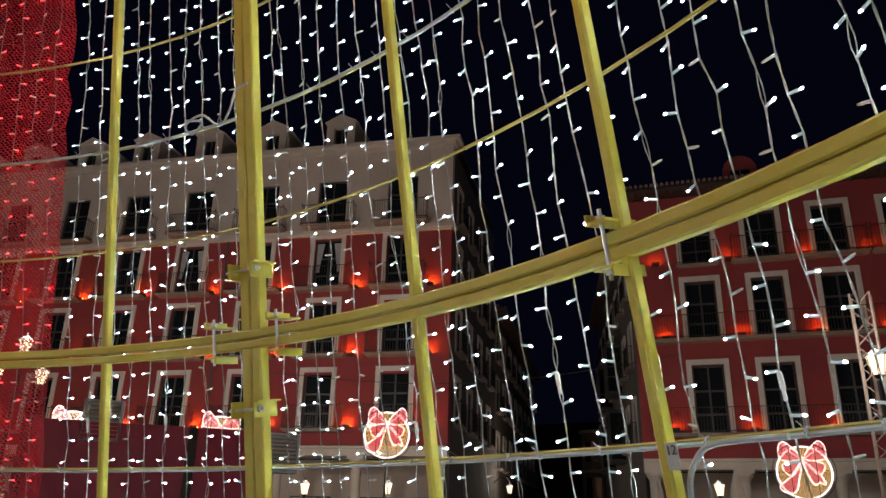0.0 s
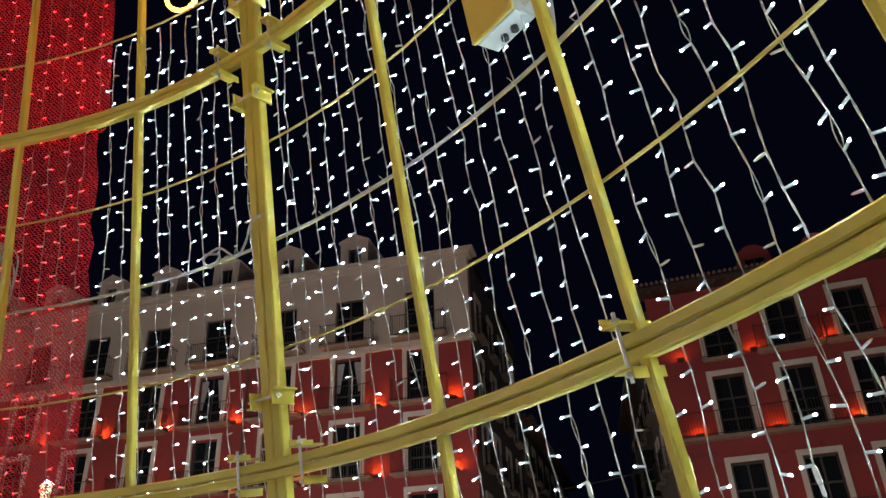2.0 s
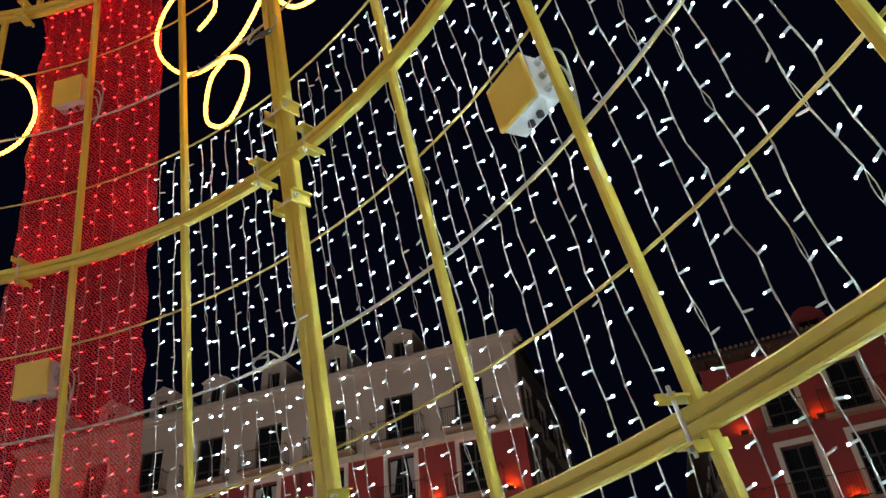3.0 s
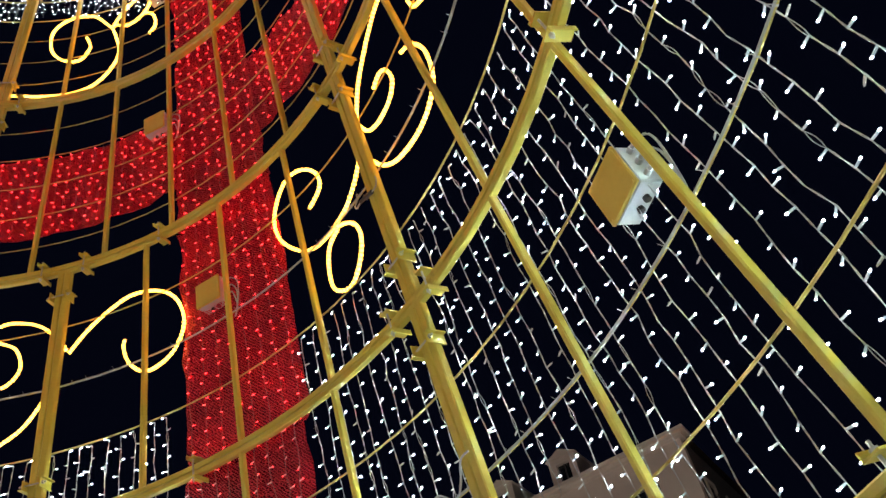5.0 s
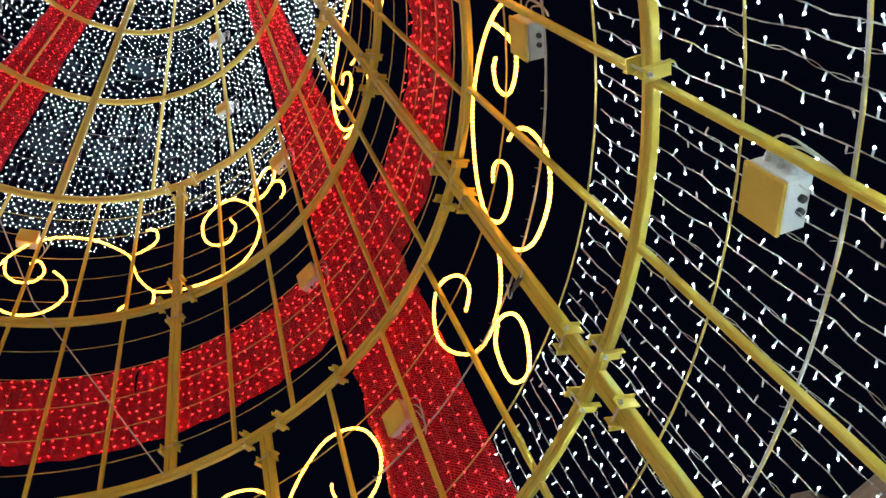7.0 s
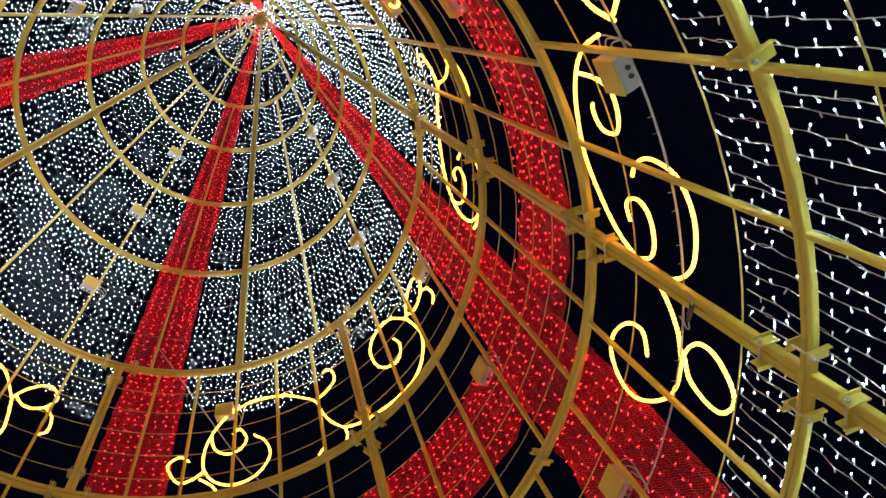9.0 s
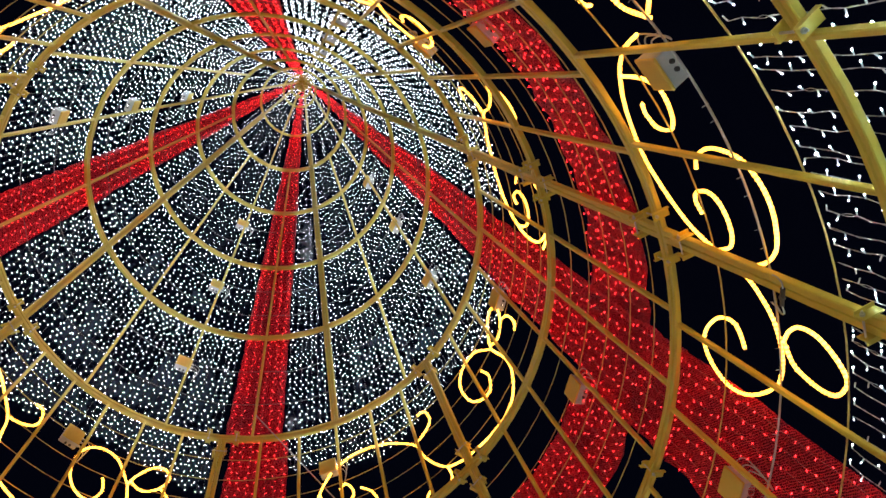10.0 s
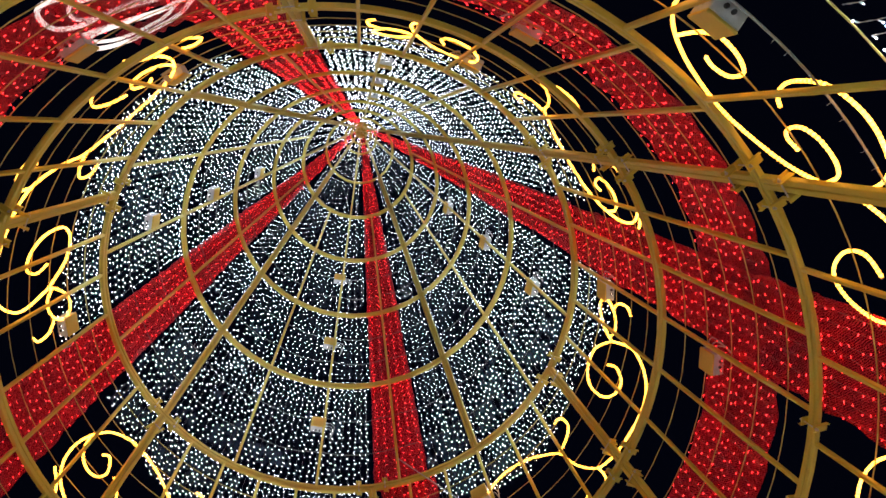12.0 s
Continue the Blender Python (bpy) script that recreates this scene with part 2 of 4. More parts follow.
def lit_drops(name, strings, z_of, gap, bulb, wire, mats, parent=None, off=0.062, seed=1, sides=5, tipped=True):
    """Hanging strings with bulbs on alternate sides, as one mesh. strings: angles; z_of: top and bottom for an angle."""
    rnd = random.Random(seed)
    vs, fs, mi = [], [], []
    for a in strings:
        z, zb = z_of(a, rnd)
        t, n, s = axes(a)
        drift, side = 0.0, rnd.choice((-1, 1))
        prev, last, turn = None, None, rnd.uniform(0, 6.28)
        length = (z - zb)
        count = max(2, int(length / gap))
        for i in range(count + 1):
            zz = z - length * min(count, max(0, i + (0 if tipped else rnd.uniform(-0.25, 0.25)))) / count
            drift = drift * 0.8 + rnd.gauss(0, 0.006 if tipped else 0.004)
            p = on_cone(a, zz, off + rnd.gauss(0, 0.004)) + t * drift
            if wire:
                # near strings are a twisted pair that opens here and there; far ones a single strand
                open_pair = 0.006 if rnd.random() < 0.10 else 0.0
                steps = 4 if tipped else 1
                for h in range(1, steps + 1) if prev is not None else (steps,):
                    f = h / steps
                    c = p if last is None else last.lerp(p, f)
                    b = len(vs)
                    for e in (-1, 1) if tipped else (0,):
                        w = turn + f * 4.6
                        o = c + (t * math.cos(w) + n * math.sin(w)) * e * wire * 1.05 + t * e * open_pair * math.sin(math.pi * f)
                        vs.extend([o + t * wire * math.cos(q) + n * wire * math.sin(q) for q in (0, 2.1, 4.2)])
                        if prev is not None:
                            d0 = 0 if e < 1 else 3
                            for j in range(3):
                                fs.append((prev + d0 + j, prev + d0 + (j + 1) % 3, b + d0 + (j + 1) % 3, b + d0 + j))
                                mi.append(0)
                    prev = b
                last = p
                turn += 4.6
            if tipped and abs(zz - 1.95 - 0.12 * math.sin(a * 7)) < gap / 2 and rnd.random() < 0.2:
                b = len(vs)
                for h, rr in ((0.0, 0.004), (-0.008, 0.0075), (-0.036, 0.0075), (-0.04, 0.005), (-0.058, 0.006), (-0.062, 0.003)):
                    vs.extend([p + s * h + (t * math.cos(q) + n * math.sin(q)) * rr for q in (0.3, 1.87, 3.44, 5.01)])
                for k in range(5):
                    for j in range(4):
                        fs.append((b + k * 4 + j, b + k * 4 + (j + 1) % 4, b + k * 4 + 4 + (j + 1) % 4, b + k * 4 + 4 + j))
                        mi.append(1)
            side = -side
            if rnd.random() < 0.06:
                continue
            d = (t * side * rnd.uniform(0.75, 1.0) + n * rnd.uniform(-0.45, 0.35) + s * rnd.uniform(-0.28, 0.32)).normalized()
            if not tipped:
                p = p + t * side * rnd.uniform(0.0, 0.012 + 0.03 * max(0.0, min(1.0, (zz - 13.5) / 4)))
            u = d.orthogonal().normalized()
            w = d.cross(u)
            lit = rnd.random() > 0.14
            r, ln = bulb
            if tipped:
                stations = [(0.0, r * 0.75, 1), (ln * 0.12, r * 0.92, 3 if lit else 1), (ln * 0.74, r * 0.92, 3 if lit else 1), (ln * 0.80, r * 0.70, 3 if lit else 1), (ln * 0.86, r * 0.74, 2 if lit else 1), (ln * 0.97, r * 0.55, 2 if lit else 1)]
            else:
                stations = [(0.0, r * 0.7, 2), (ln * 0.8, r, 2)]
            base = len(vs)
            for h, rr, _ in stations:
                for j in range(sides):
                    q = 2 * math.pi * j / sides
                    vs.append(p + d * h + u * rr * math.cos(q) + w * rr * math.sin(q))
            for k in range(len(stations) - 1):
                for j in range(sides):
                    x0, x1 = base + k * sides + j, base + k * sides + (j + 1) % sides
                    fs.append((x0, x1, x1 + sides, x0 + sides))
                    mi.append(stations[k + 1][2])
            tip = len(vs)
            vs.append(p + d * ln)
            top = base + (len(stations) - 1) * sides
            for j in range(sides):
                fs.append((top + j, top + (j + 1) % sides, tip))
                mi.append(stations[-1][2])
    me = bpy.data.meshes.new(name)
    me.from_pydata([tuple(v) for v in vs], [], fs)
    for mt in mats:
        me.materials.append(mt)
    me.polygons.foreach_set("material_index", mi)
    ob = new(name, me)
    if parent is not None:
        ob.parent = parent
    if name == 'bulb_string':
        tagged(ob, kind='stuff')
    return ob


CURTAIN_TOP = 4.50
WHITE = [WIRE, CAPW, LED, CAPLIT]
for k in range(32):
    a0 = k * 11.25
    angles = [a0 + 11.25 * (i + 0.5) / 8 + random.uniform(-0.25, 0.25) for i in range(8)]
    angles = [a for a in angles if not in_ribbon(a - 1.5, 7.5)]
    if angles:
        curtain = holder("light_curtain", "white cable light curtain with cool white bulbs, lit", "light curtain", "lower light curtains")
        for i, a in enumerate(angles):
            lit_drops("light_string", [a], lambda q, rnd: (CURTAIN_TOP, 0.22), 0.088, (0.0038, 0.032), 0.0014, WHITE, curtain, seed=1000 + k * 10 + i)

for tier in range(4, 10):
    z0, z1 = LEVELS[tier], LEVELS[tier + 1] if tier < 9 else 23.7
    for k in range(4):
        mid = SLOPE * (APEX - (z0 + z1) / 2)
        n = int(2 * math.pi * mid / 4 / (0.066 + 0.0125 * (tier - 4)))
        angles = [k * 90 + 90 * (i + 0.5) / n for i in range(n)]
        angles = [a for a in angles if not in_ribbon(a, 8.4)]
        edge = (lambda q, rnd: (9.84, 9.22 + 0.14 * math.sin(radians(q * 8)) + rnd.uniform(-0.06, 0.06))) if tier == 4 else (lambda q, rnd, z0=z0, z1=z1: (z1 + rnd.uniform(-0.05, 0.05), z0))
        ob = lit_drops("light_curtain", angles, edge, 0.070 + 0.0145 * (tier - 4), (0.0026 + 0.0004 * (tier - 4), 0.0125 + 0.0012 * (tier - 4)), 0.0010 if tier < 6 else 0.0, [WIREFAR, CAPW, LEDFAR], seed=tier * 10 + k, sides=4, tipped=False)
        tagged(ob, "dense curtain of cool white bulbs high on the cone, lit", "light curtain", "upper light curtains", "stuff")


# ---- red ribbons ----
def net_patch(parent, a0, a1, z0, z1, off=0.075, seed=0, taper=0.0):
    rnd = random.Random(seed)
    bm = bmesh.new()
    uv = bm.loops.layers.uv.new("UVMap")
    na, nz = 14, max(2, int((z1 - z0) / 0.12))
    grid, st = [], {}
    for j in range(nz + 1):
        z = z0 + (z1 - z0) * j / nz
        row = []
        for i in range(na + 1):
            e = (0, na).count(i) and rnd.uniform(-0.25, 0.25)
            a = a0 + (a1 - a0) * i / na + e
            v = bm.verts.new(on_cone(a, z, off + 0.018 * math.sin(a * 3.1 + z * 2) + 0.012 * noise.noise((a * 0.3, z * 2.0, seed))))
            st[v] = (radians(a) * SLOPE * (APEX - (z0 + z1) / 2), z)
            row.append(v)
        grid.append(row)
    for j in range(nz):
        for i in range(na):
            f = bm.faces.new((grid[j][i], grid[j][i + 1], grid[j + 1][i + 1], grid[j + 1][i]))
            f.smooth = True
            for lp in f.loops:
                lp[uv].uv = st[lp.vert]
    return part("net", bm, NET, parent)


RED = [WIRERED, CAPRED, LEDRED, CAPRED]
for k in range(4):
    c = RIBBON + 90 * k
    ribbon = holder("light_ribbon", "vertical red garland net ribbon with red bulbs, lit", "light ribbon", "vertical ribbons")
    for tier in range(10):
        z0, z1 = LEVELS[tier], LEVELS[tier + 1] if tier < 9 else 23.8
        half = 6.9 if tier < 2 else 7.3 if tier < 5 else 7.4 + 0.3 * (tier - 5)
        c = RIBBON + 90 * k + (1.5 if tier < 2 else 0.6 if k == 0 and tier < 5 else -1.6 if k == 1 and tier < 5 else 0.2)
        net_patch(ribbon, c - half, c + half, z0, z1, seed=k * 20 + tier)
        mid = SLOPE * (APEX - (z0 + z1) / 2)
        n = max(3, int(radians(2 * half) * mid / 0.105))
        near = tier < 2
        lit_drops("bulb_string", [c - half + 2 * half * (i + 0.5) / n for i in range(n)], lambda q, rnd, z0=z0, z1=z1: (z1, z0), 0.082, (0.0042, 0.030) if near else (0.0024, 0.018), 0.0013, RED, ribbon, 0.055, seed=500 + k * 20 + tier, sides=4, tipped=near)
    c = RIBBON + 90 * k
    band = holder("light_band", "horizontal red garland net band with red bulbs, lit", "light ribbon", "horizontal bands")
    net_patch(band, c + 7.2, c + 45, 6.42, 7.30, seed=900 + k)
    net_patch(band, c + 45.1, c + 83.9, 6.42, 7.30, seed=950 + k)
    n = 44
    lit_drops("bulb_string", [c + 7.6 + 74.8 * (i + 0.5) / n for i in range(n)], lambda q, rnd: (7.28, 6.44), 0.08, (0.0024, 0.018), 0.0013, RED, band, 0.055, seed=700 + k, sides=4, tipped=False)


# ---- rope light scrolls ----
def smooth_path(points, per=8):
    out = []
    k = len(points)
    for i in range(k - 1):
        p0, p1, p2, p3 = points[max(i - 1, 0)], points[i], points[i + 1], points[min(i + 2, k - 1)]
        for j in range(per):
            t = j / per
            out.append(tuple(0.5 * (2 * b + (c - a) * t + (2 * a - 5 * b + 4 * c - d) * t * t + (3 * b - a - 3 * c + d) * t ** 3) for a, b, c, d in zip(p0, p1, p2, p3)))
    out.append(points[-1])
    return out


def rope(parent, flat, material=None, r=0.0112, off=0.05, name="rope_tube"):
    """A rope light along a path of (angle, height); its skin swells and narrows with the bulbs inside."""
    pts = [on_cone(a, z, off) for a, z in smooth_path(flat)]
    even, left = [pts[0]], 0.0
    for a, b in zip(pts, pts[1:]):
        d = (b - a).length
        while left + d > 0.0092:
            f = (0.0092 - left) / d
            a = a.lerp(b, f)
            even.append(a)
            d = (b - a).length
            left = 0.0
        left += d
    bm = bmesh.new()
    rings = []
    for i, p in enumerate(even):
        d = (even[min(i + 1, len(even) - 1)] - even[max(i - 1, 0)]).normalized()
        n = Vector((p.x, p.y, 0)).normalized()
        u = d.cross(n).normalized()
        w = u.cross(d)
        rr = r * (1.0, 1.08, 0.8)[i % 3]
        rings.append([bm.verts.new(p + (u * math.cos(q) + w * math.sin(q)) * rr) for q in (0, 1.05, 2.09, 3.14, 4.19, 5.24)])
    for i, (r0, r1) in enumerate(zip(rings, rings[1:])):
        for j in range(6):
            bm.faces.new((r0[j], r0[(j + 1) % 6], r1[(j + 1) % 6], r1[j])).material_index = 1 if i % 3 == 2 else 0
    bm.faces.new(rings[0][::-1])
    bm.faces.new(rings[-1])
    return part(name, bm, [material or ROPE, material or ROPEDIM], parent)


# angles are given from the ribbon's middle line, positive away from it
LOWER = [
    [(-45.3, 5.23), (-43.8, 5.48), (-41.0, 5.71), (-36.9, 5.89), (-31.9, 5.97), (-28.1, 5.91), (-24.3, 5.74), (-22.2, 5.53), (-21.6, 5.31), (-22.2, 5.09), (-24.3, 4.93), (-27.4, 4.87), (-30.1, 4.87), (-32.4, 4.93), (-33.4, 5.03), (-33.6, 5.2), (-32.5, 5.35), (-30.9, 5.42)],
    [(-21.9, 5.47), (-22.9, 5.33), (-24.7, 5.28), (-27.2, 5.3), (-28.5, 5.38), (-28.2, 5.5), (-27.1, 5.55), (-25.6, 5.52)],
    [(-21.6, 5.3), (-20.5, 5.24), (-18.6, 5.12), (-16.3, 5.03), (-13.0, 4.99), (-10.1, 5.04), (-7.5, 5.23), (-6.6, 5.42), (-7.5, 5.6), (-9.5, 5.71), (-11.8, 5.68), (-13.9, 5.54), (-14.1, 5.39), (-11.9, 5.31)],
    [(-15.1, 4.98), (-16.5, 4.93), (-17.5, 4.84), (-17.4, 4.71), (-16.0, 4.58), (-14.5, 4.53), (-12.8, 4.6), (-12.5, 4.73), (-13.3, 4.9), (-15.1, 4.97)],
    [(-41.0, 5.69), (-40.8, 5.51), (-40.0, 5.39), (-38.6, 5.37), (-36.5, 5.41), (-35.1, 5.49), (-35.1, 5.63), (-36.6, 5.68), (-37.9, 5.65)],
]
UPPER = [
    [(20.7, 8.9), (19.0, 8.5), (21.1, 8.23), (24.8, 8.09), (29.9, 8.08), (36.5, 8.13), (39.4, 8.16), (43.4, 8.25), (46.3, 8.45), (47.9, 8.64), (49.2, 8.86), (52.9, 9.05), (57.1, 9.19), (62.7, 9.26), (66.8, 9.22), (69.4, 9.14), (71.1, 9.05), (73.3, 8.85), (74.5, 8.61), (74.2, 8.37), (72.3, 8.2), (69.3, 8.1), (65.9, 8.09), (62.6, 8.17), (60.4, 8.36), (61.4, 8.58), (63.9, 8.72)],
    [(20.7, 8.9), (25.0, 9.19), (29.9, 9.22), (32.8, 9.05), (32.5, 8.77), (30.1, 8.59), (26.7, 8.54), (25.0, 8.7), (26.0, 8.87)],
    [(48.8, 8.88), (45.8, 8.93), (43.6, 9.04), (44.2, 9.22), (46.5, 9.25)],
    [(43.4, 8.25), (43.3, 8.09), (44.9, 7.99), (47.7, 7.97), (49.8, 8.07), (48.1, 8.15)],
    [(74.1, 8.33), (76.2, 8.24), (78.9, 8.21), (81.2, 8.38), (81.3, 8.48), (79.3, 8.56), (77.3, 8.49)],
    [(73.3, 8.81), (72.4, 8.63), (69.8, 8.53), (66.9, 8.56), (65.6, 8.7), (67.2, 8.86), (68.8, 8.8)],
    [(74.7, 8.23), (72.1, 8.12), (70.9, 7.99)],
    [(20.8, 8.91), (19.6, 9.06), (17.2, 9.22), (14.5, 9.26), (12.7, 9.14), (14.3, 8.96), (17.6, 8.88), (20.4, 8.96)],
    [(13.7, 8.96), (11.9, 8.86), (11.5, 8.68), (12.9, 8.6)],
]
BOW = [
    [(-1.7, 7.33), (-4.8, 7.3), (-10.6, 7.15), (-16.2, 7.05), (-17.8, 6.8), (-15.3, 6.47), (-10.2, 6.73), (-4.8, 7.15), (-1.7, 7.33)],
    [(-3.8, 7.4), (-7.9, 7.51), (-12.9, 7.39), (-18.0, 7.21), (-20.0, 7.25), (-19.7, 7.43), (-18.0, 7.68), (-15.0, 7.82), (-10.9, 7.84), (-7.4, 7.76), (-3.8, 7.49)],
]
FLIPPED = [
    [(22.0, 5.25), (20.4, 5.37), (18.2, 5.48), (14.8, 5.57), (11.3, 5.53), (8.5, 5.39), (7.3, 5.17), (8.2, 5.0), (10.1, 4.91), (12.5, 4.9), (14.4, 5.01), (15.2, 5.15), (15.0, 5.22)],
    [(22.4, 5.28), (23.6, 5.4), (26.6, 5.56), (30.4, 5.61), (32.8, 5.49), (33.5, 5.29), (32.6, 5.15), (30.4, 5.08), (28.6, 5.11), (27.6, 5.22), (28.5, 5.38), (30.6, 5.46)],
    [(23.0, 5.08), (23.7, 5.0), (24.7, 4.88), (26.2, 4.75), (28.0, 4.67), (30.0, 4.62), (33.5, 4.6), (37.0, 4.66), (40.5, 4.8), (43.0, 5.0)],
    [(43.4, 5.0), (42.0, 5.16), (39.9, 5.18), (38.1, 5.23), (37.7, 5.36), (39.0, 5.48), (40.8, 5.49), (41.1, 5.42)],
]
for k in range(4):
    c = RIBBON + 90 * k
    for sign in (1, -1):
        motif = holder("rope_light_scroll", "warm white rope light bent into a curling scroll, lit", "rope light", "lower scrolls")
        for path in LOWER if sign > 0 else FLIPPED:
            rope(motif, [(c + a, z) for a, z in path])
    motif = holder("rope_light_scroll", "long warm white rope light scroll with spirals, lit", "rope light", "upper scrolls")
    shift = (0.0, 5.0, 0.0, 8.0)[k]
    for i, path in enumerate(UPPER):
        if not (shift and i == 4):
            rope(motif, [(c + shift + a, z) for a, z in path], r=0.0128)
bow = holder("light_bow", "red bow outlined in white rope light on a red ribbon, lit", "light ornament")
for sign in (1, -1):
    for path in BOW:
        rope(bow, [(RIBBON - 91.8 + sign * (a + 1.8), z) for a, z in path], ROPEWHITE, 0.017, 0.10)
        ca, cz = sum(a for a, z in path) / len(path), sum(z for a, z in path) / len(path)
        rope(bow, [(RIBBON - 91.8 + sign * (ca + (a - ca) * 0.72 + 1.8), cz + (z - cz) * 0.62) for a, z in path], ROPEWHITE, 0.013, 0.10)
    for half in (0, 1):
        net_patch(bow, RIBBON - 90 + sign * 3.0, RIBBON - 90 + sign * 14.6, (6.65, 7.36)[half], (7.1, 7.78)[half], 0.04, 40 + half)


# ---- junction boxes ----
def junction_box(angle, z, k):
    m = at_cone(angle, z, 0.06)
    root = holder("junction_box", "grey junction box with yellow lid on the tree frame", "junction box", "junction boxes", at=m)
    idm = Matrix()
    bm = bmesh.new()
    box(bm, idm, (0, 0.012, 0), (0.20, 0.10, 0.19), 0.006)
    part("body", bm, BOXW, root)
    bm = bmesh.new()
    box(bm, idm, (0, -0.048, 0), (0.206, 0.018, 0.196), 0.005)
    for x in (-0.088, 0.088):
        for h in (-0.083, 0.083):
            rod(bm, idm, (x, -0.055, h), (x, -0.060, h), 0.007, 6)
    part("lid", bm, BOXY, root, "yellow painted lid")
    for i in range(3):
        bm = bmesh.new()
        h = -0.06 + 0.06 * i
        rod(bm, idm, (-0.10, 0.01, h), (-0.122, 0.01, h), 0.013, 8)
        rod(bm, idm, (-0.122, 0.01, h), (-0.137, 0.01, h), 0.009, 8)
        part("cable_gland", bm, BOXW, root)
        bm = bmesh.new()
        pts = smooth_path([(-0.137, 0.01, h), (-0.17, 0.0, h - 0.01), (-0.20 - 0.015 * i, -0.01, h - 0.09), (-0.20, 0.0, -0.20 - 0.01 * i), (-0.185, -0.015, -0.29)], 5)
        sweep(bm, [Vector(p) for p in pts], round_section(0.0045, 5))
        part("lead", bm, CABLE, root)
    for i in range(2):
        bm = bmesh.new()
        rod(bm, idm, (0.02 - 0.05 * i, 0.02, -0.095), (0.02 - 0.05 * i, 0.02, -0.112), 0.014, 8)
        part("knockout", bm, BLACK, root)


for k in range(8):
    junction_box(25.8 + 45 * k, 3.41, k)
    junction_box(25.4 + 45 * k, 5.25, k)
for k in range(6):
    junction_box(33.0 + 60 * k, 7.25, k)
    junction_box(33.0 + 60 * k, 9.19, k)
for z in (11.12, 13.14, 15.31):
    for k in range(4):
        junction_box(46.8 + 90 * k, z, k)

# ---- cables tied along hoops ----
for z, r, off in ((1.692, 0.0062, 0.031), (3.095, 0.0068, 0.034), (4.985, 0.0068, 0.034)):
    bm = bmesh.new()
    n = 200
    sweep(bm, [on_cone(360 * i / n, z + 0.004 * noise.noise((i * 0.35, z, 0)), off) for i in range(n)], round_section(r, 6), closed=True)
    tagged(part("power_cable", bm, CABLE), "grey power cable tied along a hoop of the tree frame", "cable", "hoop cables")
for a, z in ((1.9, 3.10),):
    bm = bmesh.new()
    t, n_, s_ = axes(a)
    pts = [on_cone(a, z, -0.05) + t * x + s_ * y for x, y in smooth_path([(0.20, 0.0), (0.10, -0.03), (0.16, -0.07), (0.2, -0.02), (0.1, 0.0), (0.0, -0.07), (-0.06, -0.02), (-0.10, 0.06), (-0.16, 0.07)], 6)]
    sweep(bm, pts, round_section(0.005, 6))
    tagged(part("cable_loop", bm, CABLE), "grey cable looped over a tree post", "cable", "cable loops")
# black plug connector with its loose leads on a post
plug = holder("plug_connector", "black plug connector with grey leads hanging on a post", "connector", at=at_cone(1.0, 4.82, -0.035))
bm = bmesh.new()
rod(bm, Matrix(), (-0.06, 0, -0.012), (0.0, 0, 0.004), 0.014, 10)
rod(bm, Matrix(), (0.0, 0, 0.004), (0.055, 0, 0.018), 0.011, 10)
rod(bm, Matrix(), (-0.006, 0, 0.002), (0.006, 0, 0.006), 0.018, 10)
part("body", bm, BLACK, plug)
for flat in ([(-0.06, 0, -0.012), (-0.10, 0, -0.01), (-0.115, 0.01, 0.05), (-0.07, 0.03, 0.12), (-0.03, 0.05, 0.165)], [(0.055, 0, 0.018), (0.10, 0, 0.01), (0.12, 0.01, 0.05), (0.11, 0.03, 0.10), (0.12, 0.05, 0.165)]):
    bm = bmesh.new()
    sweep(bm, [Vector(p) for p in smooth_path(flat, 6)], round_section(0.005, 6))
    part("lead", bm, CABLE, plug)
# a thin steel guy across the inside
bm = bmesh.new()
sweep(bm, [on_cone(112.0, 10.15, -0.1), on_cone(86.0, 8.0, -0.2), on_cone(60.0, 5.9, -0.1)], round_section(0.006, 6))
tagged(part("guy_wire", bm, CABLE), "thin grey steel wire across the inside of the tree", "cable")

# ---- plaza ----
GROUND = 0.0
PAVE = surface("plaza_stone", (0.20, 0.19, 0.18), (0.32, 0.31, 0.29), 0.6, 0.6)
bm = bmesh.new()
bmesh.ops.create_grid(bm, x_segments=8, y_segments=8, size=400, matrix=Matrix.Translation((0, 0, GROUND)))
tagged(part("ground", bm, PAVE), "grey stone paving of a wide plaza", "ground", kind="structure")
bm = bmesh.new()
bmesh.ops.create_cone(bm, cap_ends=True, segments=64, radius1=5.3, radius2=5.2, depth=0.2, matrix=Matrix.Translation((0, 0, 0.04)))
tagged(part("platform", bm, PAVE), "round grey stone platform under the light tree", "platform", kind="structure")

REDWALL = surface("red_render", (0.21, 0.032, 0.034), (0.29, 0.044, 0.044), 0.5, 0.85, bump=0.25, fine=25, grime=(0.18, 0.028, 0.03))
BEIGE = surface("beige_render", (0.42, 0.35, 0.30), (0.55, 0.47, 0.40), 0.5, 0.85, bump=0.25, fine=25)
STONE = surface("pale_stone", (0.44, 0.39, 0.33), (0.56, 0.50, 0.43), 1.5, 0.8, bump=0.3, fine=20)
TRIM = surface("white_surround", (0.52, 0.47, 0.42), (0.66, 0.60, 0.54), 2, 0.7)
# near-black render: the missing light of the side street is put into its colour
UNLITGREY = surface("unlit_render", (0.012, 0.011, 0.012), (0.022, 0.020, 0.021), 1.2, 0.9)
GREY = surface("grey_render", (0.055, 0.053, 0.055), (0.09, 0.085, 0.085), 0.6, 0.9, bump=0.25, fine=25)
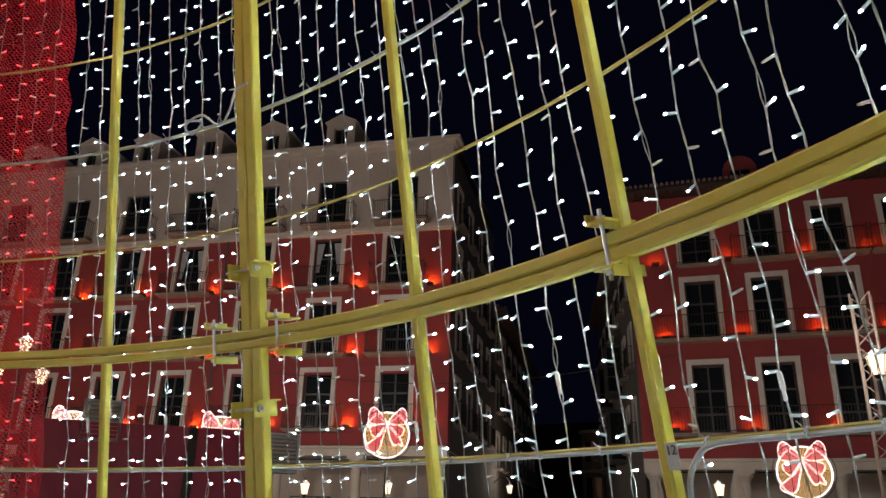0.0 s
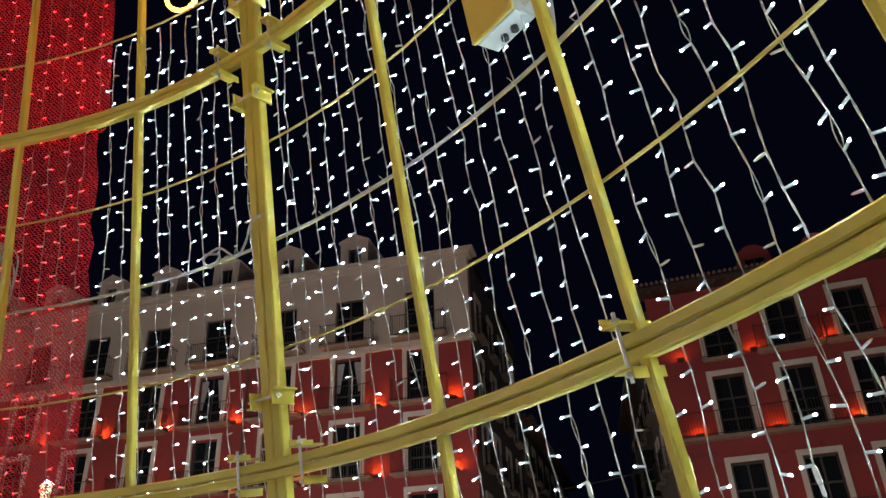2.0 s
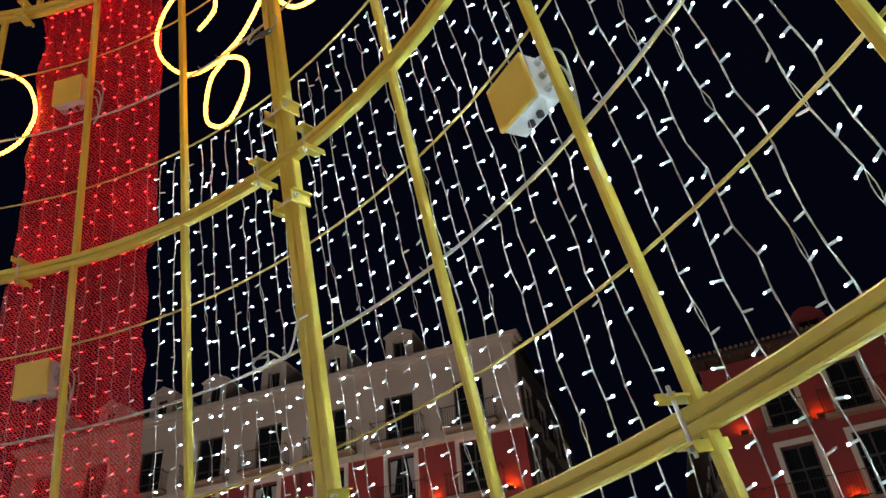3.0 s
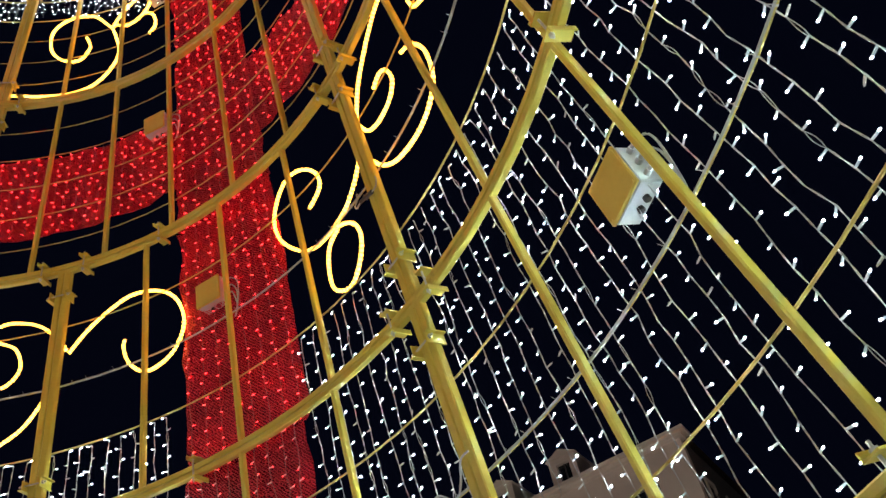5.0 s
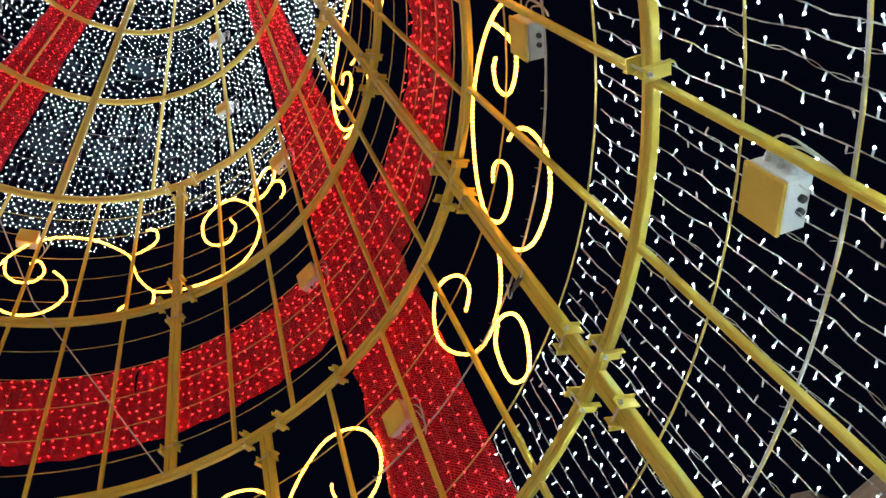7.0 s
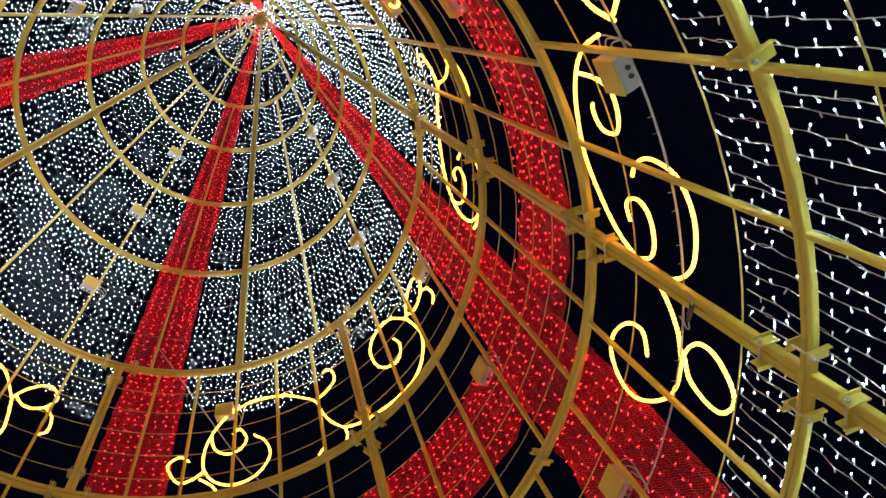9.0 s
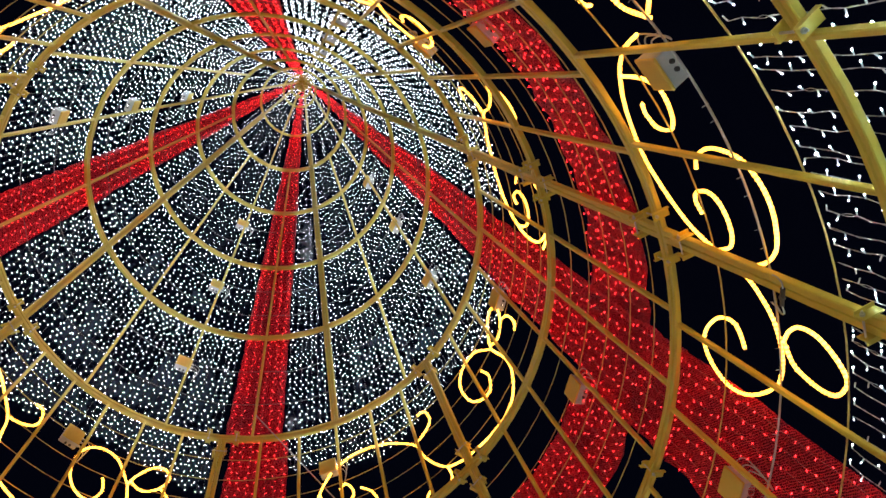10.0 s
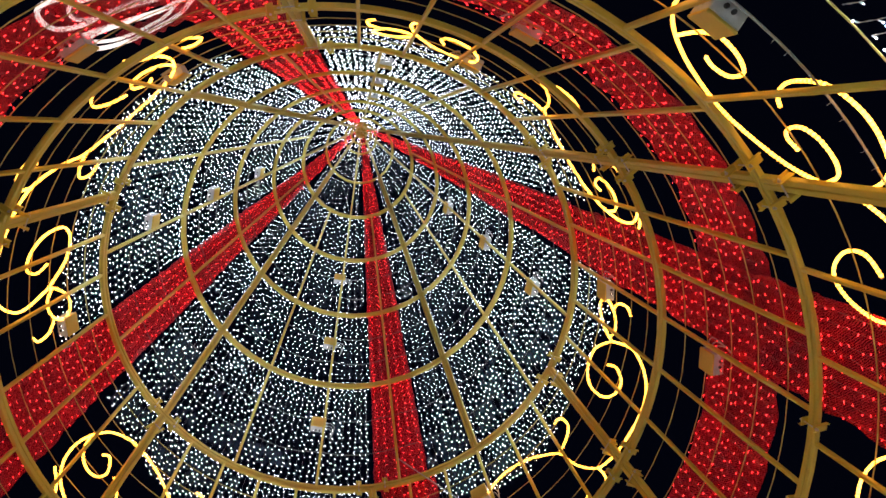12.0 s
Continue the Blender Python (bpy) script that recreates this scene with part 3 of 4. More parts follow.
ROOF = surface("roof_tile", (0.10, 0.06, 0.045), (0.17, 0.10, 0.07), 3, 0.85, bump=0.4, fine=18)
DARKWOOD = surface("dark_joinery", (0.03, 0.026, 0.024), (0.06, 0.05, 0.045), 6, 0.5)
IRON = surface("black_iron", (0.012, 0.012, 0.013), (0.03, 0.03, 0.03), 14, 0.5, 0.4)
PANE = glass("window_glass", (0.010, 0.013, 0.016))
SLAB = surface("balcony_slab", (0.20, 0.16, 0.13), (0.28, 0.23, 0.19), 4, 0.8)
CLOTH = surface("curtain_cloth", (0.30, 0.30, 0.31), (0.42, 0.42, 0.43), 6, 0.9)
MAROON = surface("maroon_panel", (0.30, 0.022, 0.055), (0.38, 0.035, 0.075), 0.8, 0.45)
AMBER = glow("uplight_lens", (1.0, 0.20, 0.015), 240.0)
AMBERLOW = glow("uplight_lens_low", (1.0, 0.20, 0.015), 85.0)
LAMP = glow("lantern_glass", (1.0, 0.74, 0.46), 2.2)
SHOP = glow("shop_light", (1.0, 0.62, 0.34), 0.32)
GOLD = glow("gold_bulb", (1.0, 0.50, 0.08), 1.1)
REDGLOW = glow("red_bulb", (1.0, 0.006, 0.018), 0.75)


def stamp(name, data, parent, m):
    ob = new(name, data)
    ob.parent = parent
    ob.matrix_basis = m
    return ob


def mesh_of(name, bm, mats):
    me = bpy.data.meshes.new(name)
    bm.to_mesh(me)
    bm.free()
    for mt in mats if isinstance(mats, (list, tuple)) else [mats]:
        me.materials.append(mt)
    return me


I4 = Matrix()


def wall_with_holes(x0, x1, z0, z1, holes, thick=0.45):
    """A thick wall in the plane y = 0 with real openings."""
    bm = bmesh.new()
    xs = sorted({x0, x1, *[h[0] for h in holes], *[h[1] for h in holes]})
    zs = sorted({z0, z1, *[h[2] for h in holes], *[h[3] for h in holes]})
    for za, zb in zip(zs, zs[1:]):
        for xa, xb in zip(xs, xs[1:]):
            if not any(h[0] < (xa + xb) / 2 < h[1] and h[2] < (za + zb) / 2 < h[3] for h in holes):
                box(bm, I4, ((xa + xb) / 2, -thick / 2, (za + zb) / 2), (xb - xa, thick, zb - za))
    bmesh.ops.remove_doubles(bm, verts=bm.verts, dist=0.0005)
    return bm


def window_meshes(w, h, surround):
    """Joinery, panes and surround of a tall balcony window; origin at the sill's middle."""
    bm = bmesh.new()
    for x in (-w / 2 + 0.04, 0, w / 2 - 0.04):
        box(bm, I4, (x, -0.2, h / 2), (0.08, 0.07, h))
    for z in (0.05, h * 0.28, h * 0.62, h - 0.05):
        box(bm, I4, (0, -0.2, z), (w, 0.065, 0.08))
    leaf = mesh_of("leaf_frame", bm, DARKWOOD)
    bm = bmesh.new()
    for e in (-1, 1):
        box(bm, I4, (e * w / 4, -0.215, h / 2), (w / 2 - 0.06, 0.012, h - 0.08))
    pane = mesh_of("pane", bm, PANE)
    sur = None
    if surround:
        bm = bmesh.new()
        for e in (-1, 1):
            box(bm, I4, (e * (w / 2 + 0.11), 0.02, h / 2), (0.22, 0.11, h))
        box(bm, I4, (0, 0.02, h + 0.12), (w + 0.44, 0.12, 0.24))
        sur = mesh_of("surround", bm, TRIM)
    return leaf, pane, sur


def balcony_meshes(w, out=0.65, high=1.05):
    bm = bmesh.new()
    box(bm, I4, (0, out / 2, -0.06), (w, out, 0.08), 0.012)
    box(bm, I4, (0, out / 2 - 0.04, -0.13), (w - 0.2, out - 0.1, 0.06), 0.01)
    slab = mesh_of("slab", bm, SLAB)
    bm = bmesh.new()
    for z in (0.06, high):
        box(bm, I4, (0, out - 0.05, z), (w - 0.06, 0.03, 0.03))
        for e in (-1, 1):
            box(bm, I4, (e * (w / 2 - 0.045), out / 2, z), (0.03, out - 0.08, 0.03))
    n = int(w / 0.13)
    for i in range(n + 1):
        box(bm, I4, (-w / 2 + 0.05 + (w - 0.1) * i / n, out - 0.05, high / 2), (0.016, 0.016, high))
    for e in (-1, 1):
        for k in range(1, 4):
            box(bm, I4, (e * (w / 2 - 0.045), k * out / 4, high / 2), (0.016, 0.016, high))
        rod(bm, I4, (e * (w / 2 - 0.045), out - 0.05, high), (e * (w / 2 - 0.045), out - 0.05, high + 0.12), 0.025, 6)
    return slab, mesh_of("railing", bm, IRON)


def at_wall(origin, degrees):
    return Matrix.Translation((*origin, 0)) @ pose(0, 0, 0, 0, 0, degrees)


def uplight(m, x, z, lens):
    root = holder("wall_uplight", "small black uplight throwing orange light up the wall, lit", "wall light", "facade uplights", at=m @ Matrix.Translation((x, 0.16, z)))
    bm = bmesh.new()
    box(bm, I4, (0, 0, 0.0), (0.34, 0.16, 0.06))
    box(bm, I4, (0, 0.075, 0.07), (0.34, 0.012, 0.12))
    box(bm, I4, (0, -0.12, -0.01), (0.06, 0.10, 0.04))
    part("housing", bm, IRON, root)
    bm = bmesh.new()
    box(bm, I4, (0, 0, 0.038), (0.28, 0.10, 0.012))
    part("lens", bm, lens, root, "glowing orange lens")


def put_window(house, meshes, x, z):
    win = new("window")
    win.parent = house
    win.matrix_basis = Matrix.Translation((x, 0, z))
    for name, me in zip(("leaf_frame", "pane", "surround"), meshes):
        if me:
            stamp(name, me, win, I4)
    return win


def put_balcony(house, meshes, x, z):
    bal = new("balcony")
    bal.parent = house
    bal.matrix_basis = Matrix.Translation((x, 0, z))
    stamp("slab", meshes[0], bal, I4)
    tagged(stamp("railing", meshes[1], bal, I4), kind="stuff")
    return bal


def simple_part(house, name, mats, *boxes, bevel=0.0):
    bm = bmesh.new()
    for c, sz in boxes:
        box(bm, I4, c, sz, bevel)
    return part(name, bm, mats, house)


def arcade(house, x0, x1, pitch, top, shop):
    """Round stone columns with capitals, a beam above and lit shops behind."""
    n = int((x1 - x0) / pitch)
    for i in range(n + 1):
        x = x0 + 0.4 + (x1 - x0 - 0.8) * i / n
        bm = bmesh.new()
        prof = [(0.34, GROUND), (0.34, GROUND + 0.35), (0.25, GROUND + 0.42), (0.22, top - 0.62), (0.25, top - 0.56), (0.33, top - 0.42), (0.36, top - 0.40), (0.36, top - 0.28)]
        rings = [[bm.verts.new((x + r * math.cos(q * math.pi / 8), -0.2 + r * math.sin(q * math.pi / 8), z)) for q in range(16)] for r, z in prof]
        for a, b in zip(rings, rings[1:]):
            for j in range(16):
                bm.faces.new((a[j], a[(j + 1) % 16], b[(j + 1) % 16], b[j]))
        box(bm, I4, (x, -0.2, top - 0.21), (0.8, 0.6, 0.14))
        part("column", bm, STONE, house)
    simple_part(house, "beam", STONE, (((x0 + x1) / 2, -0.2, top + 0.02), (x1 - x0, 0.62, 0.32)), (((x0 + x1) / 2, 0.06, top + 0.24), (x1 - x0, 0.36, 0.12)))
    simple_part(house, "arcade_ceiling", STONE, (((x0 + x1) / 2, -2.3, top + 0.1), (x1 - x0, 3.6, 0.1)))
    simple_part(house, "shop_wall", BEIGE, (((x0 + x1) / 2, -4.2, (top + GROUND) / 2), (x1 - x0, 0.3, top - GROUND)))
    m = int((x1 - x0) / 3.2)
    for i in range(m):
        x = x0 + 1.6 + i * 3.2
        s = new("shop_front")
        s.parent = house
        s.matrix_basis = Matrix.Translation((x, -4.03, GROUND))
        bm = bmesh.new()
        for e in (-1.05, -0.35, 0.35, 1.05):
            box(bm, I4, (e, 0.02, 1.35), (0.09, 0.08, 2.7))
        for z in (0.4, 2.0, 2.7):
            box(bm, I4, (0, 0.02, z), (2.2, 0.07, 0.09))
        part("shop_frame", bm, DARKWOOD, s)
        bm = bmesh.new()
        box(bm, I4, (0, 0.0, 1.35), (2.1, 0.02, 2.6))
        part("shop_pane", bm, SHOP if i % 2 == 0 else PANE, s, "warmly lit shop window" if i % 2 == 0 else "dark shop window")


# ---- the beige and red house ----
LM = at_wall((31.65, 16.75), 110.5)
house = holder("corner_house", "beige and dark red corner house with balconies and dormers", "house", at=LM)
bays = [2.5, 6.35, 10.2, 14.1, 17.85, 21.8, 25.65, 29.5]
floors = [(5.62, 2.6), (9.15, 2.62), (12.55, 2.65)]
X0, X1 = -0.12, 32.0
holes = [(b - 0.72, b + 0.72, z, z + h) for b in bays for z, h in floors]
part("wall", wall_with_holes(X0, X1, 4.9, 15.5, holes), REDWALL, house, "dark red rendered wall")
part("upper_wall", wall_with_holes(X0, X1, 15.7, 20.1, [(b - 0.8, b + 0.8, 15.93, 18.57) for b in bays]), BEIGE, house, "beige rendered wall")
simple_part(house, "string_course", STONE, (((X0 + X1) / 2 - 0.1, -0.15, 15.6), (X1 - X0 + 0.2, 0.72, 0.18)), (((X0 + X1) / 2, -0.1, 15.45), (X1 - X0, 0.50, 0.10)))
simple_part(house, "cornice", STONE, (((X0 + X1) / 2 - 0.2, 0.0, 20.35), (X1 - X0 + 0.5, 1.1, 0.18)), (((X0 + X1) / 2 - 0.1, -0.05, 20.18), (X1 - X0 + 0.2, 0.75, 0.16)))
bm = bmesh.new()
for f in ([(X0 - 0.2, 0.5, 20.45), (X1, 0.5, 20.45), (X1, -5, 23.1), (X0 + 2.5, -5, 23.1)], [(X0 - 0.2, 0.5, 20.45), (X0 + 2.5, -5, 23.1), (X0 + 2.5, -9, 23.1), (X0 - 0.2, -14, 20.45)]):
    bm.faces.new([bm.verts.new(v) for v in f])
bmesh.ops.solidify(bm, geom=bm.faces[:], thickness=0.15)
part("roof", bm, ROOF, house)
# side wall in low grey: the dimness of the street is painted in
side = part("side_wall", wall_with_holes(-13.95, -0.47, GROUND, 20.1, [(-x - 0.55, -x + 0.55, z, z + 2.1) for x in (2.0, 5.2, 8.4, 11.6) for z in (6.0, 9.5, 12.9, 16.2)]), GREY, house, "grey side wall with the dimness of the street in its colour")
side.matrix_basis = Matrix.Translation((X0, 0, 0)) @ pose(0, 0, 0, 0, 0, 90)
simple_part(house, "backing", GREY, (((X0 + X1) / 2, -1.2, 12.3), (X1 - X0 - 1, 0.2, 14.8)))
flank = window_meshes(1.1, 2.1, True)
flank_bal = balcony_meshes(1.7, 0.4)
for x in (2.0, 5.2, 8.4, 11.6):
    for z in (6.0, 9.5, 12.9, 16.2):
        turned = Matrix.Translation((X0, -x, z)) @ pose(0, 0, 0, 0, 0, 90)
        put_window(house, flank, 0, 0).matrix_basis = turned
        put_balcony(house, flank_bal, 0, 0).matrix_basis = turned
tall = window_meshes(1.44, 2.7, True)
top_win = window_meshes(1.6, 2.64, False)
bal = balcony_meshes(2.9)
for b in bays:
    for i, (z, h) in enumerate(floors):
        w = put_window(house, tall, b, z)
        put_balcony(house, bal, b, z)
        if i == 2 and b in (6.35, 14.1):
            for e in (-1, 1):
                bm = bmesh.new()
                rows = [[bm.verts.new((e * (0.66 - 0.04 * k * (0.4 + 0.6 * v)), -0.165 + 0.02 * (k % 2), 0.95 + 1.55 * v)) for k in range(11)] for v in (0, 0.35, 0.7, 1.0)]
                for r0, r1 in zip(rows, rows[1:]):
                    for k in range(10):
                        bm.faces.new((r0[k], r0[k + 1], r1[k + 1], r1[k]))
                part("curtain", bm, CLOTH, w, "pale drawn-back curtain")
    put_window(house, top_win, b, 15.93)
    put_balcony(house, bal, b, 15.93)
for b in (6.33, 10.35, 14.25, 18.25, 21.95, 25.8, 29.6):
    d = new("dormer")
    d.parent = house
    d.matrix_basis = Matrix.Translation((b, -0.40, 20.6))
    bm = bmesh.new()
    box(bm, I4, (-0.60, -1.0, 0.85), (0.42, 2.0, 1.7))
    box(bm, I4, (0.60, -1.0, 0.85), (0.42, 2.0, 1.7))
    box(bm, I4, (0, -1.0, 1.55), (0.78, 2.0, 0.30))
    box(bm, I4, (0, -1.0, 0.1), (0.78, 2.0, 0.2))
    part("cheek", bm, BEIGE, d)
    bm = bmesh.new()
    tri = [(-0.92, 1.72), (0.92, 1.72), (0, 2.18)]
    fa = [bm.verts.new((x, 0.12, z)) for x, z in tri]
    fb = [bm.verts.new((x, -2.6, z)) for x, z in tri]
    bm.faces.new(fa)
    bm.faces.new(fb[::-1])
    for i in range(3):
        bm.faces.new((fa[i], fb[i], fb[(i + 1) % 3], fa[(i + 1) % 3]))
    part("gable", bm, BEIGE, d)
    bm = bmesh.new()
    box(bm, I4, (0, -0.3, 0.85), (0.80, 0.05, 1.5))
    part("pane", bm, PANE, d)
    bm = bmesh.new()
    for x in (-0.36, 0, 0.36):
        box(bm, I4, (x, -0.25, 0.85), (0.07, 0.06, 1.5))
    part("leaf_frame", bm, DARKWOOD, d)
arcade(house, X0, X1, 3.85, 4.55, True)
for x in (0.85, 4.7, 8.75, 12.5, 16.5, 20.3, 24.2):
    for z in (12.5, 9.1, 5.68):
        uplight(LM, x, z, AMBER)
# downpipe
bm = bmesh.new()
rod(bm, I4, (12.0, 0.08, 4.9), (12.0, 0.08, 15.4), 0.05, 8)
part("downpipe", bm, GREY, house)

# ---- the red house across the side street ----
RM = at_wall((36.05, 6.65), 105)
red = holder("red_house", "dark red three storey house with white window surrounds and long balconies", "house", at=RM)
rb = [-0.70 - 2.87 * i for i in range(8)]
rf = [(5.45, 2.98), (9.58, 2.72), (13.15, 2.38)]
RX0, RX1 = -24.0, 2.3
part("wall", wall_with_holes(RX0, RX1, 4.4, 16.6, [(b - 0.68, b + 0.68, z, z + h) for b in rb for z, h in rf]), REDWALL, red, "dark red rendered wall")
simple_part(red, "eave_board", DARKWOOD, (((RX0 + RX1) / 2, 0.25, 16.75), (RX1 - RX0 + 0.5, 1.3, 0.14)), *[((RX1 - 0.3 - 0.6 * i, 0.3, 16.62), (0.12, 1.0, 0.14)) for i in range(44)])
bm = bmesh.new()
bm.faces.new([bm.verts.new(v) for v in [(RX0, 0.95, 16.85), (RX1 + 0.3, 0.95, 16.85), (RX1 + 0.3, -5, 18.9), (RX0, -5, 18.9)]])
bmesh.ops.solidify(bm, geom=bm.faces[:], thickness=0.12)
for i in range(110):
    x = RX1 + 0.2 - 0.24 * i
    rod(bm, I4, (x, 1.0, 16.93), (x, -0.4, 17.4), 0.085, 8)
part("roof", bm, ROOF, red, "curved clay roof tiles")
# side wall coloured near black to stand for a wall no lamp reaches
simple_part(red, "side_wall", UNLITGREY, ((RX1 - 0.2, -2.5, 8.3), (0.4, 4.1, 16.6)))
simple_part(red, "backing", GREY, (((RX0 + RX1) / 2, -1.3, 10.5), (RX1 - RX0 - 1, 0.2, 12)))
rtall = [window_meshes(1.36, h, True) for z, h in rf]
rbal = balcony_meshes(2.8, 0.55)
longbal = balcony_meshes(12.2, 0.6)
for b in rb:
    for i, (z, h) in enumerate(rf):
        put_window(red, rtall[i], b, z)
        if i == 2:
            put_balcony(red, balcony_meshes(1.9, 0.28) if b == rb[0] else rbal, b, z)
for z in (9.58, 5.45):
    put_balcony(red, longbal, -4.3, z)
    put_balcony(red, longbal, -17.0, z)
for x in (-3.1, -6.0, -9.0, -11.9):
    d = new("dormer")
    d.parent = red
    d.matrix_basis = Matrix.Translation((x, -0.9, 17.1))
    bm = bmesh.new()
    pts = [(-0.78, 0)] + [(-0.78 * math.cos(q * math.pi / 12), 1.0 + 0.78 * math.sin(q * math.pi / 12)) for q in range(13)] + [(0.78, 0)]
    f0 = [bm.verts.new((px, 0, pz)) for px, pz in pts]
    f1 = [bm.verts.new((px, -2.5, pz)) for px, pz in pts]
    bm.faces.new(f0)
    bm.faces.new(f1[::-1])
    for i in range(len(pts)):
        j = (i + 1) % len(pts)
        bm.faces.new((f0[j], f0[i], f1[i], f1[j]))
    part("arched_body", bm, REDWALL, d)
    bm = bmesh.new()
    box(bm, I4, (0, 0.015, 0.55), (0.86, 0.03, 0.9))
    part("pane", bm, PANE, d)
    bm = bmesh.new()
    for px in (-0.46, 0, 0.46):
        box(bm, I4, (px, 0.03, 0.55), (0.06, 0.06, 1.0))
    part("leaf_frame", bm, DARKWOOD, d)
arcade(red, RX0, RX1, 3.3, 4.1, True)
for x in (0.95, -2.25, -5.4, -8.1, -11.0):
    uplight(RM, x, 9.66, AMBERLOW)
    uplight(RM, x + 0.2, 13.2, AMBERLOW)
    uplight(RM, x - 0.1, 5.55, AMBERLOW)

# ---- the side street ----
STREET = surface("street_render", (0.10, 0.088, 0.08), (0.17, 0.15, 0.135), 0.5, 0.9, bump=0.3, fine=22)
OCHRE = surface("ochre_render", (0.26, 0.18, 0.11), (0.36, 0.26, 0.17), 0.6, 0.9, bump=0.3, fine=22)
side_win = window_meshes(1.1, 2.1, True)
side_bal = balcony_meshes(1.7, 0.4)


def street_house(origin, degrees, length, top, storeys, pitch, label, wall_mat=None):
    """A long house front with rows of tall windows, small balconies and an eave."""
    far = holder("street_house", label, "house", "side street houses", at=at_wall(origin, degrees))
    spots = [pitch * (0.6 + i) for i in range(int(length / pitch))]
    part("wall", wall_with_holes(0, length, GROUND, top, [(x - 0.55, x + 0.55, z, z + 2.1) for x in spots for z in storeys]), wall_mat or STREET, far)
    simple_part(far, "eave", ROOF, ((length / 2, 0.15, top + 0.1), (length + 0.3, 1.3, 0.2)), ((length / 2, -0.2, top + 0.3), (length, 1.0, 0.22)))
    simple_part(far, "backing", UNLITGREY, ((length / 2, -1.2, top / 2), (length, 0.2, top)))
    simple_part(far, "plinth", STONE, ((length / 2, 0.03, 0.5), (length, 0.1, 1.0)))
    for x in spots:
        for z in storeys:
            put_window(far, side_win, x, z)
            put_balcony(far, side_bal, x, z)
    return far


street_house((70.0, 31.0), 200.5, 26.5, 15.2, (5.0, 8.6, 12.0), 3.3, "long grey rendered house with small balconies in a dim street")
lit_side = street_house((37.9, 9.7), 25.6, 23.0, 16.6, (5.4, 9.2, 12.8), 3.1, "grey brown rendered house with glazed bays along a dim street")
# glazed bays on the house behind the red one
for x, z in ((7.9, 5.1), (7.9, 8.9), (14.1, 5.1), (14.1, 8.9)):
    bay = new("glazed_bay")
    bay.parent = lit_side
    bay.matrix_basis = Matrix.Translation((x, 0.02, z))
    bm = bmesh.new()
    for px in (-0.85, -0.28, 0.28, 0.85):
        box(bm, I4, (px, 0.82, 1.35), (0.08, 0.08, 2.7))
    for pz in (0.04, 0.9, 2.66):
        box(bm, I4, (0, 0.82, pz), (1.78, 0.07, 0.08))
        for e in (-1, 1):
            box(bm, I4, (e * 0.85, 0.41, pz), (0.07, 0.8, 0.08))
    box(bm, I4, (0, 0.42, -0.06), (1.9, 0.92, 0.12))
    box(bm, I4, (0, 0.42, 2.76), (1.9, 0.92, 0.12))
    part("bay_frame", bm, GREY, bay)
    bm = bmesh.new()
    box(bm, I4, (0, 0.80, 1.35), (1.7, 0.015, 2.6))
    for e in (-1, 1):
        box(bm, I4, (e * 0.85, 0.41, 1.35), (0.015, 0.76, 2.6))
    part("pane", bm, PANE, bay)
# rounded ochre house at the bend of the street
bend = holder("street_house", "small ochre house with a rounded corner at a street bend", "house", "side street houses", at=Matrix.Translation((73.5, 26.0, GROUND)))
bm = bmesh.new()
bmesh.ops.create_cone(bm, cap_ends=True, segments=20, radius1=1.5, radius2=1.5, depth=10.4, matrix=Matrix.Translation((0, 0, 5.2)))
part("wall", bm, OCHRE, bend)
for z in (3.4, 6.6, 10.3):
    bm = bmesh.new()
    bmesh.ops.create_cone(bm, cap_ends=True, segments=20, radius1=1.68, radius2=1.75, depth=0.24, matrix=Matrix.Translation((0, 0, z)))
    part("moulding", bm, STONE, bend)
for z in (4.1, 7.4):
    for q in (165, 200, 235):
        m = pose(0, 0, z, 0, 0, q - 90) @ Matrix.Translation((0, 1.42, 0))
        bm = bmesh.new()
        box(bm, m, (0, 0.02, 1.0), (0.62, 0.16, 1.9))
        part("window", bm, PANE, bend)
# far house in the same near-black colour that stands for unlit walls
bm = bmesh.new()
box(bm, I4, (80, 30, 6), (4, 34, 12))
tagged(part("far_house", bm, UNLITGREY), "dark house closing the end of the side street", "house")

# ---- lanterns, kiosk, ornaments ----
def lantern_head(root, at, s=1.0):
    head = new("lantern_head")
    head.parent = root
    head.matrix_basis = Matrix.Translation(at)
    bm = bmesh.new()
    bmesh.ops.create_cone(bm, cap_ends=True, segments=6, radius1=0.13 * s, radius2=0.23 * s, depth=0.48 * s)
    part("glass", bm, LAMP, head, "glowing warm glass")
    bm = bmesh.new()
    bmesh.ops.create_cone(bm, cap_ends=True, segments=6, radius1=0.28 * s, radius2=0.06 * s, depth=0.16 * s, matrix=Matrix.Translation((0, 0, 0.32 * s)))
    rod(bm, I4, (0, 0, 0.38 * s), (0, 0, 0.52 * s), 0.03 * s, 6)
    for q in range(6):
        c, d = math.cos(q * math.pi / 3), math.sin(q * math.pi / 3)
        rod(bm, I4, (0.135 * s * c, 0.135 * s * d, -0.24 * s), (0.235 * s * c, 0.235 * s * d, 0.24 * s), 0.012 * s, 4)
    bmesh.ops.create_cone(bm, cap_ends=True, segments=6, radius1=0.04 * s, radius2=0.14 * s, depth=0.1 * s, matrix=Matrix.Translation((0, 0, -0.29 * s)))
    part("cap", bm, IRON, head)


